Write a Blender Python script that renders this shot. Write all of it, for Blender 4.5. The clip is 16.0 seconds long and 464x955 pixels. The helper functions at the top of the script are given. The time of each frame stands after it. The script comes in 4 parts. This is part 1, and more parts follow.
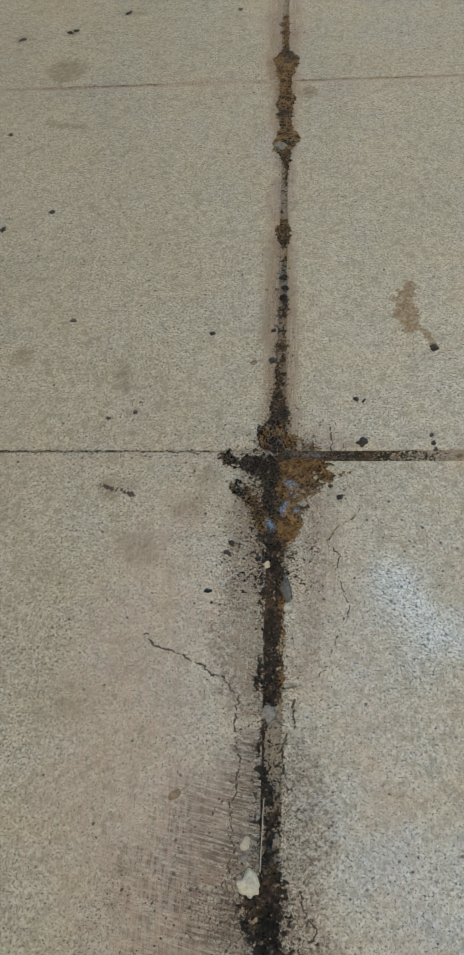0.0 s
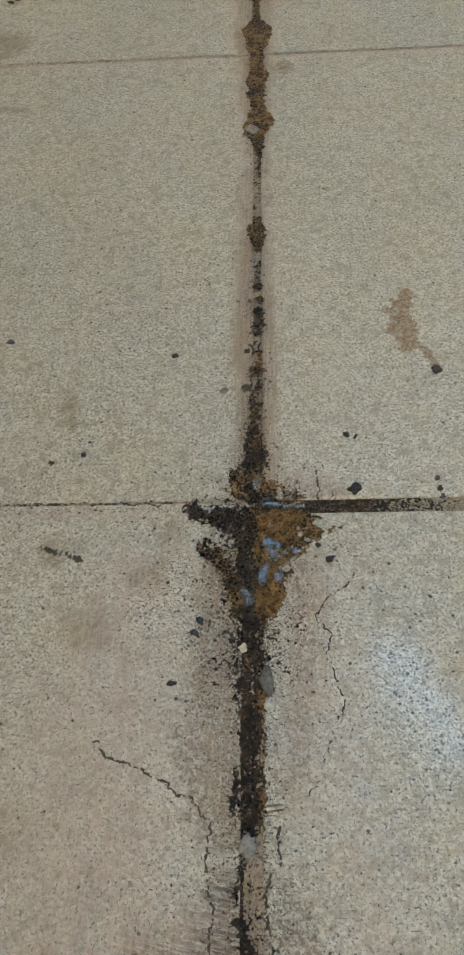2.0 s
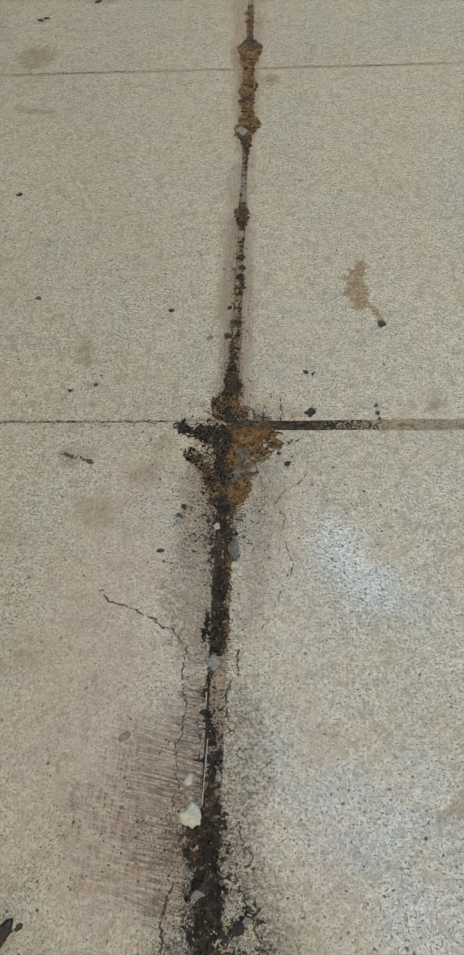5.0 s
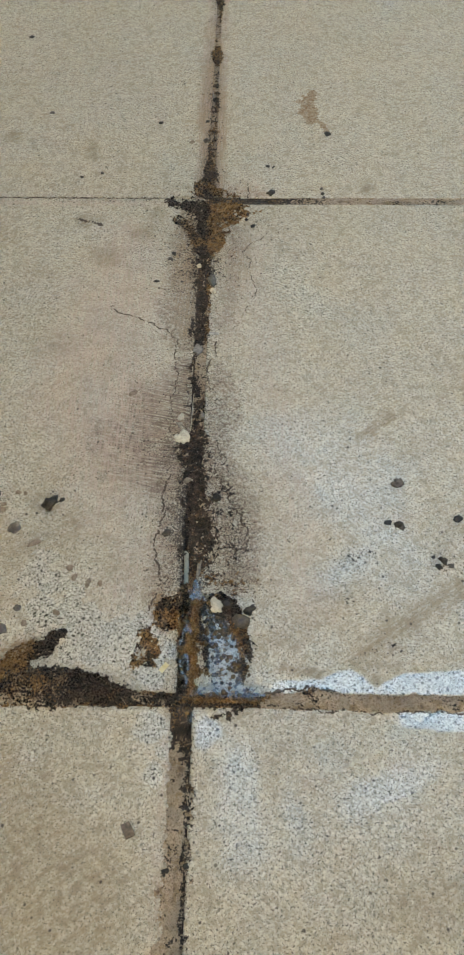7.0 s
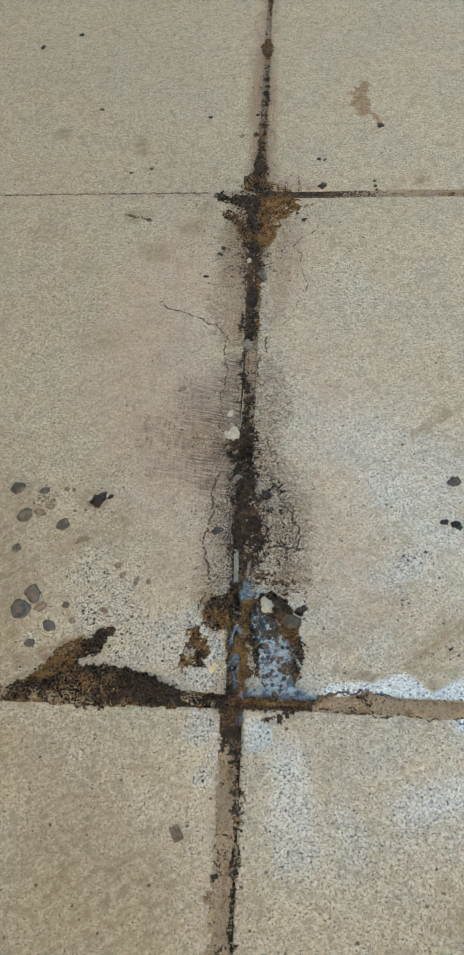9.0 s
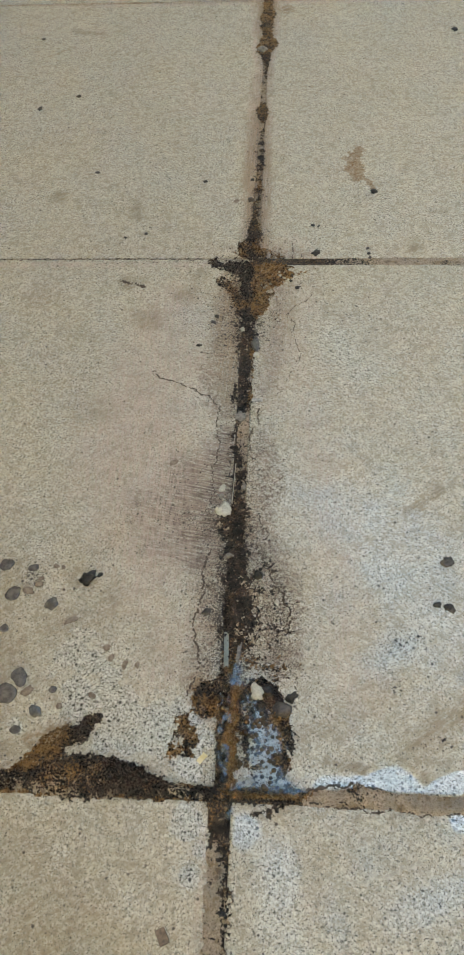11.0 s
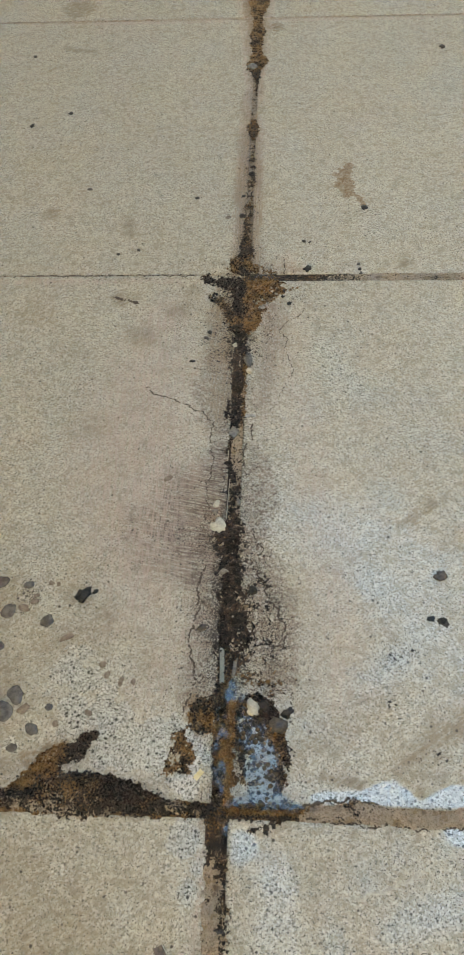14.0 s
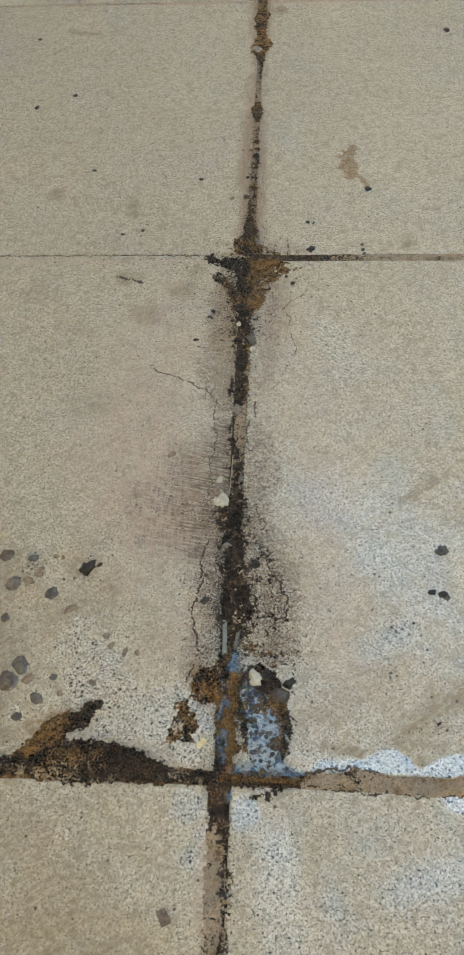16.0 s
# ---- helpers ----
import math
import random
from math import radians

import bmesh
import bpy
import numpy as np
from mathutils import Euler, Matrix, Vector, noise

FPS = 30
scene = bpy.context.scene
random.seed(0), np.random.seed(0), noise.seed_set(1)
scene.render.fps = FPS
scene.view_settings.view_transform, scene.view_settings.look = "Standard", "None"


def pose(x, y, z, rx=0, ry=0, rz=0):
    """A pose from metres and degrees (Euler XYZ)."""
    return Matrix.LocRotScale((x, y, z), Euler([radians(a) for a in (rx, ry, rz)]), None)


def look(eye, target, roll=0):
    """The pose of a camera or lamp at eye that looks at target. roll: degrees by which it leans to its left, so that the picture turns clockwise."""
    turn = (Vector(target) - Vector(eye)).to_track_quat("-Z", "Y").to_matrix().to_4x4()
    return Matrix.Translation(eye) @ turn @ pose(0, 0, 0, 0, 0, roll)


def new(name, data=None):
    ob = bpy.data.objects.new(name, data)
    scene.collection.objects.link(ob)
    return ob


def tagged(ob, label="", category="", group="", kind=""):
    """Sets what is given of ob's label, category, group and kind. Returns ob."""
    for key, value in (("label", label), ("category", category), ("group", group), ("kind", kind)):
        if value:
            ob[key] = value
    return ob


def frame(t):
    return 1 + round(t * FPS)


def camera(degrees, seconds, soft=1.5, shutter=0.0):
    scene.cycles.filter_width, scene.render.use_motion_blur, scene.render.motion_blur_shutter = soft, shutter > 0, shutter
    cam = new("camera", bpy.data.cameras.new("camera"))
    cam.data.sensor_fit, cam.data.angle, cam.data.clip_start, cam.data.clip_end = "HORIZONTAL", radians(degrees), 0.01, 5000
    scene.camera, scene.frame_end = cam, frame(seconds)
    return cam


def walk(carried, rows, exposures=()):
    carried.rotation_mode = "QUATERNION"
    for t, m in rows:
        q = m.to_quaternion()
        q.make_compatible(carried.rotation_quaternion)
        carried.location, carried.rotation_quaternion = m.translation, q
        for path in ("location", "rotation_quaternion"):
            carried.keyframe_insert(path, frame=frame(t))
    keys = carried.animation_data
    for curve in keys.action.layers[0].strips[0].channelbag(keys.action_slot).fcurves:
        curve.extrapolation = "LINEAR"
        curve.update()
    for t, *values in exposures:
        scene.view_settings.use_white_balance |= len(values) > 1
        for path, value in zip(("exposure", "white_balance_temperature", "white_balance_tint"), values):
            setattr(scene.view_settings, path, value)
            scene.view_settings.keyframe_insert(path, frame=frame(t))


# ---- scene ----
cam = camera(32.7, 16.0, soft=2.0)
PATH = [
    (0, (0.013, -0.411, 0.583), (-0.145, 0.686, -1.082), -6.8),
    (0.5, (0.011, -0.366, 0.55), (-0.118, 0.7, -1.137), -5.8),
    (1, (0.008, -0.337, 0.535), (-0.13, 0.717, -1.16), -6.7),
    (1.5, (0.004, -0.311, 0.517), (-0.104, 0.761, -1.168), -5.3),
    (2, (0.016, -0.299, 0.513), (-0.1, 0.763, -1.178), -6.4),
    (2.5, (0.025, -0.29, 0.514), (-0.088, 0.758, -1.185), -6.2),
    (3, (0.022, -0.299, 0.509), (-0.083, 0.72, -1.209), -5.7),
    (3.2, (0.021, -0.309, 0.518), (-0.091, 0.701, -1.204), -6.0),
    (5.3, (0.05, -0.501, 0.62), (-0.086, 0.588, -1.052), -6.0),
    (5.5, (0.049, -0.545, 0.638), (-0.09, 0.547, -1.032), -7.0),
    (5.8, (0.038, -0.62, 0.671), (-0.082, 0.474, -0.999), -5.7),
    (6, (0.071, -0.652, 0.684), (-0.097, 0.4, -1.008), -9.8),
    (6.2, (0.019, -0.699, 0.712), (-0.074, 0.351, -0.988), 0.4),
    (6.3, (0.017, -0.724, 0.704), (-0.085, 0.309, -1.006), -1.2),
    (6.5, (0.008, -0.753, 0.678), (-0.094, 0.277, -1.033), -1.2),
    (6.7, (0.039, -0.77, 0.664), (-0.047, 0.274, -1.04), -2.6),
    (7, (0.046, -0.783, 0.658), (0.011, 0.234, -1.064), -1.2),
    (7.5, (0.044, -0.796, 0.634), (-0.022, 0.183, -1.109), -3.4),
    (8, (0.046, -0.795, 0.637), (-0.056, 0.19, -1.101), -5.4),
    (8.5, (0.042, -0.788, 0.642), (-0.088, 0.211, -1.086), -5.9),
    (9, (0.039, -0.779, 0.643), (-0.106, 0.238, -1.073), -6.2),
    (9.5, (0.039, -0.766, 0.646), (-0.111, 0.272, -1.058), -6.2),
    (10, (0.047, -0.746, 0.651), (-0.114, 0.303, -1.045), -7.0),
    (10.2, (0.044, -0.737, 0.655), (-0.104, 0.315, -1.04), -5.9),
    (12.5, (0.045, -0.727, 0.669), (-0.089, 0.365, -1.001), -5.3),
    (13, (0.046, -0.724, 0.671), (-0.091, 0.373, -0.996), -5.7),
    (13.5, (0.046, -0.724, 0.671), (-0.087, 0.376, -0.994), -5.5),
    (14, (0.042, -0.728, 0.672), (-0.078, 0.358, -1.003), -4.8),
    (14.5, (0.04, -0.74, 0.674), (-0.083, 0.337, -1.007), -4.6),
    (15, (0.038, -0.744, 0.674), (-0.091, 0.329, -1.009), -4.8),
    (15.5, (0.041, -0.748, 0.668), (-0.091, 0.331, -1.011), -5.1),
    (16, (0.041, -0.747, 0.667), (-0.083, 0.327, -1.015), -4.8),
]
walk(cam, [(t, look(eye, target, roll)) for t, eye, target, roll in PATH],
     exposures=[(0.0, 3.80, 8300, -5.5), (3.2, 3.87, 8300, -5.5), (5.3, 4.04, 8300, -5.5), (16.0, 4.04, 8300, -5.5)])

# ---- light: clear sky narrowed by added unseen walls and roofs, sun behind front wall ----
SUN_EL, SUN_ROT = radians(33), radians(20)
world = bpy.data.worlds.new("world")
scene.world = world
world.use_nodes = True
wn, wl = world.node_tree.nodes, world.node_tree.links
sky = wn.new("ShaderNodeTexSky")
sky.sky_type, sky.sun_disc, sky.sun_elevation, sky.sun_rotation = "NISHITA", False, SUN_EL, SUN_ROT
wl.new(sky.outputs[0], wn["Background"].inputs[0])
sky.ozone_density, sky.dust_density = 3.0, 0.2
wn["Background"].inputs[1].default_value = 0.10
lamp = bpy.data.lights.new("sun", "SUN")
lamp.energy, lamp.angle, lamp.color = 5.0, radians(0.5), (1.0, 0.92, 0.80)
sun = new("sun", lamp)
to_sun = Vector((math.sin(SUN_ROT) * math.cos(SUN_EL), math.cos(SUN_ROT) * math.cos(SUN_EL), math.sin(SUN_EL)))
sun.matrix_world = look(to_sun * 20, (0, 0, 0))

MM = 0.001
rng = np.random.default_rng(7)


# ---- numeric noise and shapes (millimetres) ----
LATTICE = [rng.random((256, 256)) for _ in range(6)]


def vnoise(x, y, size, seed=0):
    """Smooth value noise in 0..1 with cells of that size."""
    t = LATTICE[seed % 6]
    u, v = x / size + 37.3 * seed, y / size + 91.7 * seed
    i, j = np.floor(u).astype(int), np.floor(v).astype(int)
    a, b = u - i, v - j
    a, b = a * a * (3 - 2 * a), b * b * (3 - 2 * b)
    i0, i1, j0, j1 = i % 256, (i + 1) % 256, j % 256, (j + 1) % 256
    return (t[i0, j0] * (1 - a) + t[i1, j0] * a) * (1 - b) + (t[i0, j1] * (1 - a) + t[i1, j1] * a) * b


def fbm(x, y, size, seed=0, octaves=4):
    """Noise around 0, roughly -1..1."""
    s, w, tot = 0, 1.0, 0
    for k in range(octaves):
        ca, sa = math.cos(0.65 + 0.9 * k), math.sin(0.65 + 0.9 * k)
        s = s + w * (vnoise(x * ca - y * sa, x * sa + y * ca, size / 2 ** k, seed + k) - 0.5)
        tot += w
        w *= 0.6
    return 2.6 * s / tot


def chain(x, y, pts):
    """How far inside a string of round blobs (x, y, r) each place lies; negative outside."""
    out = np.full(x.shape, -1e3)
    if len(pts) == 1:
        return pts[0][2] - np.hypot(x - pts[0][0], y - pts[0][1])
    for (ax, ay, ar), (bx, by, br) in zip(pts, pts[1:]):
        dx, dy = bx - ax, by - ay
        k = np.clip(((x - ax) * dx + (y - ay) * dy) / max(dx * dx + dy * dy, 1e-6), 0, 1)
        out = np.maximum(out, ar + (br - ar) * k - np.hypot(x - ax - k * dx, y - ay - k * dy))
    return out


def blobs(x, y, pts):
    out = np.full(x.shape, -1e3)
    for p in pts:
        out = np.maximum(out, p[2] - np.hypot(x - p[0], y - p[1]))
    return out


def many(x, y, chains):
    out = np.full(x.shape, -1e3)
    for c in chains:
        out = np.maximum(out, chain(x, y, c))
    return out


def soft(sd, width):
    v = np.clip(sd / width * 0.5 + 0.5, 0, 1)
    return v * v * (3 - 2 * v)


def gmesh(name, X, Y, Z, keep=None, attrs=None, material=None):
    """A mesh from a grid of places in millimetres; quads not kept are left out."""
    ny, nx = X.shape
    idx = np.arange(nx * ny).reshape(ny, nx)
    quads = np.stack([idx[:-1, :-1], idx[:-1, 1:], idx[1:, 1:], idx[1:, :-1]], -1).reshape(-1, 4)
    if keep is not None:
        k = (keep[:-1, :-1] & keep[:-1, 1:] & keep[1:, 1:] & keep[1:, :-1]).reshape(-1)
        quads = quads[k]
    used, inv = np.unique(quads, return_inverse=True)
    quads = inv.reshape(-1, 4)
    co = np.stack([X, Y, Z], -1).reshape(-1, 3)[used] * MM
    me = bpy.data.meshes.new(name)
    me.vertices.add(len(co))
    me.vertices.foreach_set("co", co.astype(np.float32).ravel())
    me.loops.add(quads.size)
    me.loops.foreach_set("vertex_index", quads.astype(np.int32).ravel())
    me.polygons.add(len(quads))
    me.polygons.foreach_set("loop_start", np.arange(len(quads), dtype=np.int32) * 4)
    me.polygons.foreach_set("use_smooth", np.ones(len(quads), dtype=bool))
    me.update(calc_edges=True)
    for key, val in (attrs or {}).items():
        a = me.attributes.new(key, "FLOAT", "POINT")
        a.data.foreach_set("value", np.broadcast_to(val, X.shape).reshape(-1)[used].astype(np.float32))
    if material:
        me.materials.append(material)
    return me


# ---- materials ----
class Nodes:
    """Small shorthand for node trees."""

    def __init__(self, name):
        self.mat = bpy.data.materials.new(name)
        self.mat.use_nodes = True
        self.t = self.mat.node_tree
        self.out = self.t.nodes["Principled BSDF"]
        self.pos = self.t.nodes.new("ShaderNodeNewGeometry").outputs["Position"]

    def put(self, sock, v):
        if hasattr(v, "is_output"):
            self.t.links.new(v, sock)
        else:
            sock.default_value = (*v, 1) if isinstance(v, tuple) and len(v) == 3 and sock.type == "RGBA" else v

    def noise(self, scale, detail=3, rough=0.6, vec=None):
        n = self.t.nodes.new("ShaderNodeTexNoise")
        self.put(n.inputs["Vector"], vec or self.pos)
        for k, v in (("Scale", scale), ("Detail", detail), ("Roughness", rough)):
            n.inputs[k].default_value = v
        return n.outputs["Fac"]

    def voronoi(self, scale, vec=None):
        n = self.t.nodes.new("ShaderNodeTexVoronoi")
        self.put(n.inputs["Vector"], vec or self.pos)
        n.inputs["Scale"].default_value = scale
        sep = self.t.nodes.new("ShaderNodeSeparateColor")
        self.put(sep.inputs[0], n.outputs["Color"])
        return n.outputs["Distance"], sep.outputs[0], sep.outputs[1]

    def mapped(self, scale, rz=0.0):
        turn = self.t.nodes.new("ShaderNodeMapping")
        self.put(turn.inputs["Vector"], self.pos)
        turn.inputs["Rotation"].default_value = (0, 0, radians(rz))
        n = self.t.nodes.new("ShaderNodeMapping")
        self.put(n.inputs["Vector"], turn.outputs[0])
        n.inputs["Scale"].default_value = scale
        return n.outputs[0]

    def warped(self, scale, amount):
        """The place, shifted at random, so that cells lose their round outline."""
        n = self.t.nodes.new("ShaderNodeTexNoise")
        self.put(n.inputs["Vector"], self.pos)
        n.inputs["Scale"].default_value, n.inputs["Detail"].default_value = scale, 2
        m = self.t.nodes.new("ShaderNodeVectorMath")
        m.operation = "MULTIPLY_ADD"
        self.put(m.inputs[0], n.outputs["Color"])
        m.inputs[1].default_value = (amount,) * 3
        self.put(m.inputs[2], self.pos)
        return m.outputs[0]

    def attr(self, name):
        n = self.t.nodes.new("ShaderNodeAttribute")
        n.attribute_name = name
        return n.outputs["Fac"]

    def math(self, op, a, b=0.0, clamp=False):
        n = self.t.nodes.new("ShaderNodeMath")
        n.operation, n.use_clamp = op, clamp
        self.put(n.inputs[0], a)
        self.put(n.inputs[1], b)
        return n.outputs[0]

    def span(self, v, a, b, lo=0.0, hi=1.0):
        n = self.t.nodes.new("ShaderNodeMapRange")
        n.interpolation_type = "SMOOTHSTEP"
        for k, x in enumerate((v, a, b, lo, hi)):
            self.put(n.inputs[k], x)
        return n.outputs[0]

    def mix(self, f, a, b):
        n = self.t.nodes.new("ShaderNodeMix")
        n.data_type = "RGBA"
        self.put(n.inputs[0], f)
        self.put(n.inputs[6], a)
        self.put(n.inputs[7], b)
        return n.outputs[2]

    def bump(self, h, dist, strength=1.0, normal=None):
        n = self.t.nodes.new("ShaderNodeBump")
        n.inputs["Distance"].default_value, n.inputs["Strength"].default_value = dist, strength
        self.put(n.inputs["Height"], h)
        if normal:
            self.put(n.inputs["Normal"], normal)
        return n.outputs[0]

    def done(self, color, rough, normal=None, **more):
        self.put(self.out.inputs["Base Color"], color)
        self.put(self.out.inputs["Roughness"], rough)
        if normal:
            self.put(self.out.inputs["Normal"], normal)
        for k, v in more.items():
            self.put(self.out.inputs[k.replace("_", " ")], v)
        return self.mat


def tile_material():
    """Speckled granite-look floor tile under a film of dried beige dirt."""
    n = Nodes("speckled_tile")
    fine = n.noise(500, 3, 0.65)
    mid = n.noise(150, 3, 0.65)
    broad = n.noise(9, 4, 0.6)
    wide = n.noise(28, 4, 0.65)
    where = n.warped(420, 0.0022)
    d0, r0, s0 = n.voronoi(620, where)
    grain = n.mix(n.math("ADD", n.span(r0, 0.05, 0.95, 0.0, 0.62), n.span(fine, 0.34, 0.66, 0.0, 0.46)), (0.30, 0.275, 0.228), (0.78, 0.755, 0.69))
    d1, r1, s1 = n.voronoi(300, where)
    speck = n.math("MULTIPLY", n.span(n.math("ADD", r1, n.math("MULTIPLY", n.attr("clean"), 0.08)), 0.86, 0.88), n.span(d1, 0.5, 0.25))
    speck2 = n.span(n.noise(520, 2, 0.5), 0.600, 0.640)
    clean, tan, mauve, rust, grime = (n.attr(a) for a in ("clean", "tan", "mauve", "rust", "grime"))
    combed, damp = n.attr("streak"), n.attr("damp")
    # the dirt film lies unevenly: thick in some places, worn through in others
    film = n.math("ADD", n.span(wide, 0.30, 0.72, -0.04, 0.22), n.span(broad, 0.3, 0.7, 0.34, 0.66))
    patchy = n.noise(330, 3, 0.7)
    film = n.math("ADD", film, n.math("ADD", n.span(mid, 0.3, 0.7, -0.20, 0.20), n.span(patchy, 0.34, 0.66, -0.24, 0.24)))
    ragged = n.span(n.math("ADD", clean, n.math("ADD", n.span(mid, 0.2, 0.8, -0.32, 0.32), n.span(fine, 0.2, 0.8, -0.15, 0.15))), 0.36, 0.52)
    worn = n.math("MAXIMUM", n.math("MULTIPLY", clean, 0.4), n.math("MULTIPLY", ragged, 0.85))
    film = n.math("SUBTRACT", film, worn, clamp=True)
    filmc = n.mix(n.span(n.noise(14, 4), 0.3, 0.7), (0.58, 0.495, 0.35), (0.47, 0.40, 0.28))
    filmc = n.mix(n.span(patchy, 0.56, 0.68, 0.0, 0.55), filmc, (0.27, 0.225, 0.165))
    spk = n.math("MULTIPLY", n.math("MAXIMUM", n.math("MULTIPLY", speck, n.span(ragged, 0.0, 1.0, 0.55, 1.0)), speck2), n.span(film, 0.1, 0.9, 0.95, 0.62))
    col = n.mix(n.math("MULTIPLY", film, 0.66), grain, filmc)
    col = n.mix(spk, col, (0.06, 0.052, 0.042))
    streak = n.noise(1.0, 4, 0.7, n.mapped((52, 520, 1), 12))
    scr = n.noise(1.0, 3, 0.6, n.mapped((16, 330, 1), -38))
    torn = n.math("ADD", n.span(mid, 0.2, 0.8, -0.38, 0.38), n.span(fine, 0.25, 0.75, -0.28, 0.28))
    # smeared brown mottling and brush strokes in the film
    blotch = n.noise(75, 5, 0.75)
    strokes = n.noise(1.0, 4, 0.7, n.mapped((45, 300, 1), -34))
    dirtf = n.math("ADD", n.span(n.math("ADD", blotch, n.math("MULTIPLY", torn, 0.12)), 0.49, 0.62, 0.0, 0.52), n.math("MULTIPLY", n.span(strokes, 0.52, 0.68, 0.0, 0.42), n.span(broad, 0.42, 0.62)))
    dirtf = n.math("MULTIPLY", dirtf, n.span(film, 0.1, 0.6, 0.15, 1.0))
    col = n.mix(dirtf, col, (0.33, 0.27, 0.20))
    col = n.mix(n.math("MULTIPLY", n.span(strokes, 0.46, 0.30, 0.0, 0.15), n.span(film, 0.1, 0.5)), col, (0.62, 0.57, 0.48))
    tear = lambda m, top, k=0.9: n.span(n.math("ADD", m, n.math("MULTIPLY", torn, n.math("MINIMUM", n.math("MULTIPLY", m, k), 1.0))), 0.12, 0.85, 0.0, top)
    tanf = n.math("MULTIPLY", tear(tan, 0.95, 0.6), n.math("SUBTRACT", 1.0, n.math("MULTIPLY", ragged, 0.85)))
    tanf = n.math("MULTIPLY", tanf, n.math("ADD", n.span(scr, 0.3, 0.7, 0.4, 0.7), n.span(strokes, 0.38, 0.62, 0.0, 0.6)), clamp=True)
    col = n.mix(tanf, col, n.mix(n.span(wide, 0.35, 0.65), (0.345, 0.272, 0.182), (0.285, 0.228, 0.158)))
    mv = n.math("MULTIPLY", tear(mauve, 1.0), n.math("ADD", n.mix(combed, n.math("ADD", n.span(n.noise(300, 4, 0.8), 0.46, 0.60, 0.0, 0.85), n.span(n.noise(80, 4), 0.3, 0.7, 0.0, 0.35)), n.span(streak, 0.40, 0.60, 0.16, 1.15)), n.span(fine, 0.35, 0.65, -0.1, 0.3)), clamp=True)
    col = n.mix(mv, col, n.mix(n.span(n.noise(60, 3), 0.35, 0.65), (0.135, 0.092, 0.072), (0.30, 0.222, 0.175)))
    # pale sandy dust wiped along the joints
    wipe = n.noise(1.0, 4, 0.7, n.mapped((480, 34, 1), 0))
    dustf = n.math("MULTIPLY", tear(n.attr("dust"), 0.6, 0.5), n.math("ADD", n.span(wipe, 0.42, 0.58, 0.1, 1.05), n.span(fine, 0.3, 0.7, -0.1, 0.2)), clamp=True)
    col = n.mix(dustf, col, n.mix(n.span(wide, 0.35, 0.65), (0.60, 0.47, 0.405), (0.50, 0.385, 0.34)))
    swipe = n.noise(1.0, 4, 0.7, n.mapped((560, 22, 1), 2))
    wf = n.math("MULTIPLY", tear(n.attr("wiped"), 0.95, 0.7), n.span(swipe, 0.40, 0.60, 0.15, 1.0))
    col = n.mix(wf, col, n.mix(n.span(mid, 0.35, 0.65), (0.27, 0.185, 0.115), (0.38, 0.285, 0.20)))
    rf = n.math("MULTIPLY", tear(rust, 1.0, 1.1), n.span(n.noise(210, 4, 0.75), 0.38, 0.60, 0.45, 1.0))
    col = n.mix(rf, col, n.mix(n.span(fine, 0.3, 0.7), (0.21, 0.12, 0.055), (0.33, 0.215, 0.115)))
    gn = n.noise(620, 3, 0.75)
    gf = n.span(n.math("ADD", gn, n.math("MULTIPLY", grime, 0.36)), 0.67, 0.75)
    col = n.mix(n.math("MULTIPLY", gf, 0.9), col, (0.045, 0.03, 0.022))
    # stray dark grains everywhere
    d3, r3, s3 = n.voronoi(75)
    stray = n.math("MULTIPLY", n.span(r3, 0.93, 0.95), n.span(d3, 0.13, 0.07))
    col = n.mix(stray, col, (0.07, 0.05, 0.035))
    d4, r4, s4 = n.voronoi(240, where)
    dots = n.math("MULTIPLY", n.span(n.math("ADD", r4, n.math("MULTIPLY", n.math("SUBTRACT", grime, 0.16), 0.6)), 0.985, 1.03), n.span(d4, 0.36, 0.2))
    col = n.mix(n.math("MULTIPLY", dots, 0.9), col, (0.05, 0.034, 0.026))
    rough = n.math("ADD", n.span(film, 0.05, 0.8, 0.24, 0.50), n.span(mid, 0.3, 0.7, -0.06, 0.10))
    rough = n.math("ADD", rough, n.math("MULTIPLY", n.math("MAXIMUM", mauve, tan), 0.12), clamp=True)
    h = n.math("ADD", n.math("ADD", n.math("MULTIPLY", fine, 0.5), n.math("MULTIPLY", strokes, 0.5)), n.math("ADD", mid, n.math("MULTIPLY", gf, 0.5)))
    return n.done(col, rough, n.bump(h, 0.0004, 0.6), IOR=1.58, Coat_Weight=n.math("MAXIMUM", n.math("MULTIPLY", ragged, 0.28), n.span(n.math("ADD", damp, n.math("ADD", n.span(n.noise(380, 4, 0.8), 0.3, 0.7, -0.30, 0.30), n.span(n.noise(45, 5, 0.7), 0.25, 0.75, -0.22, 0.22))), 0.26, 0.90, 0.0, 0.66)), Coat_Roughness=0.2, Coat_IOR=1.85)


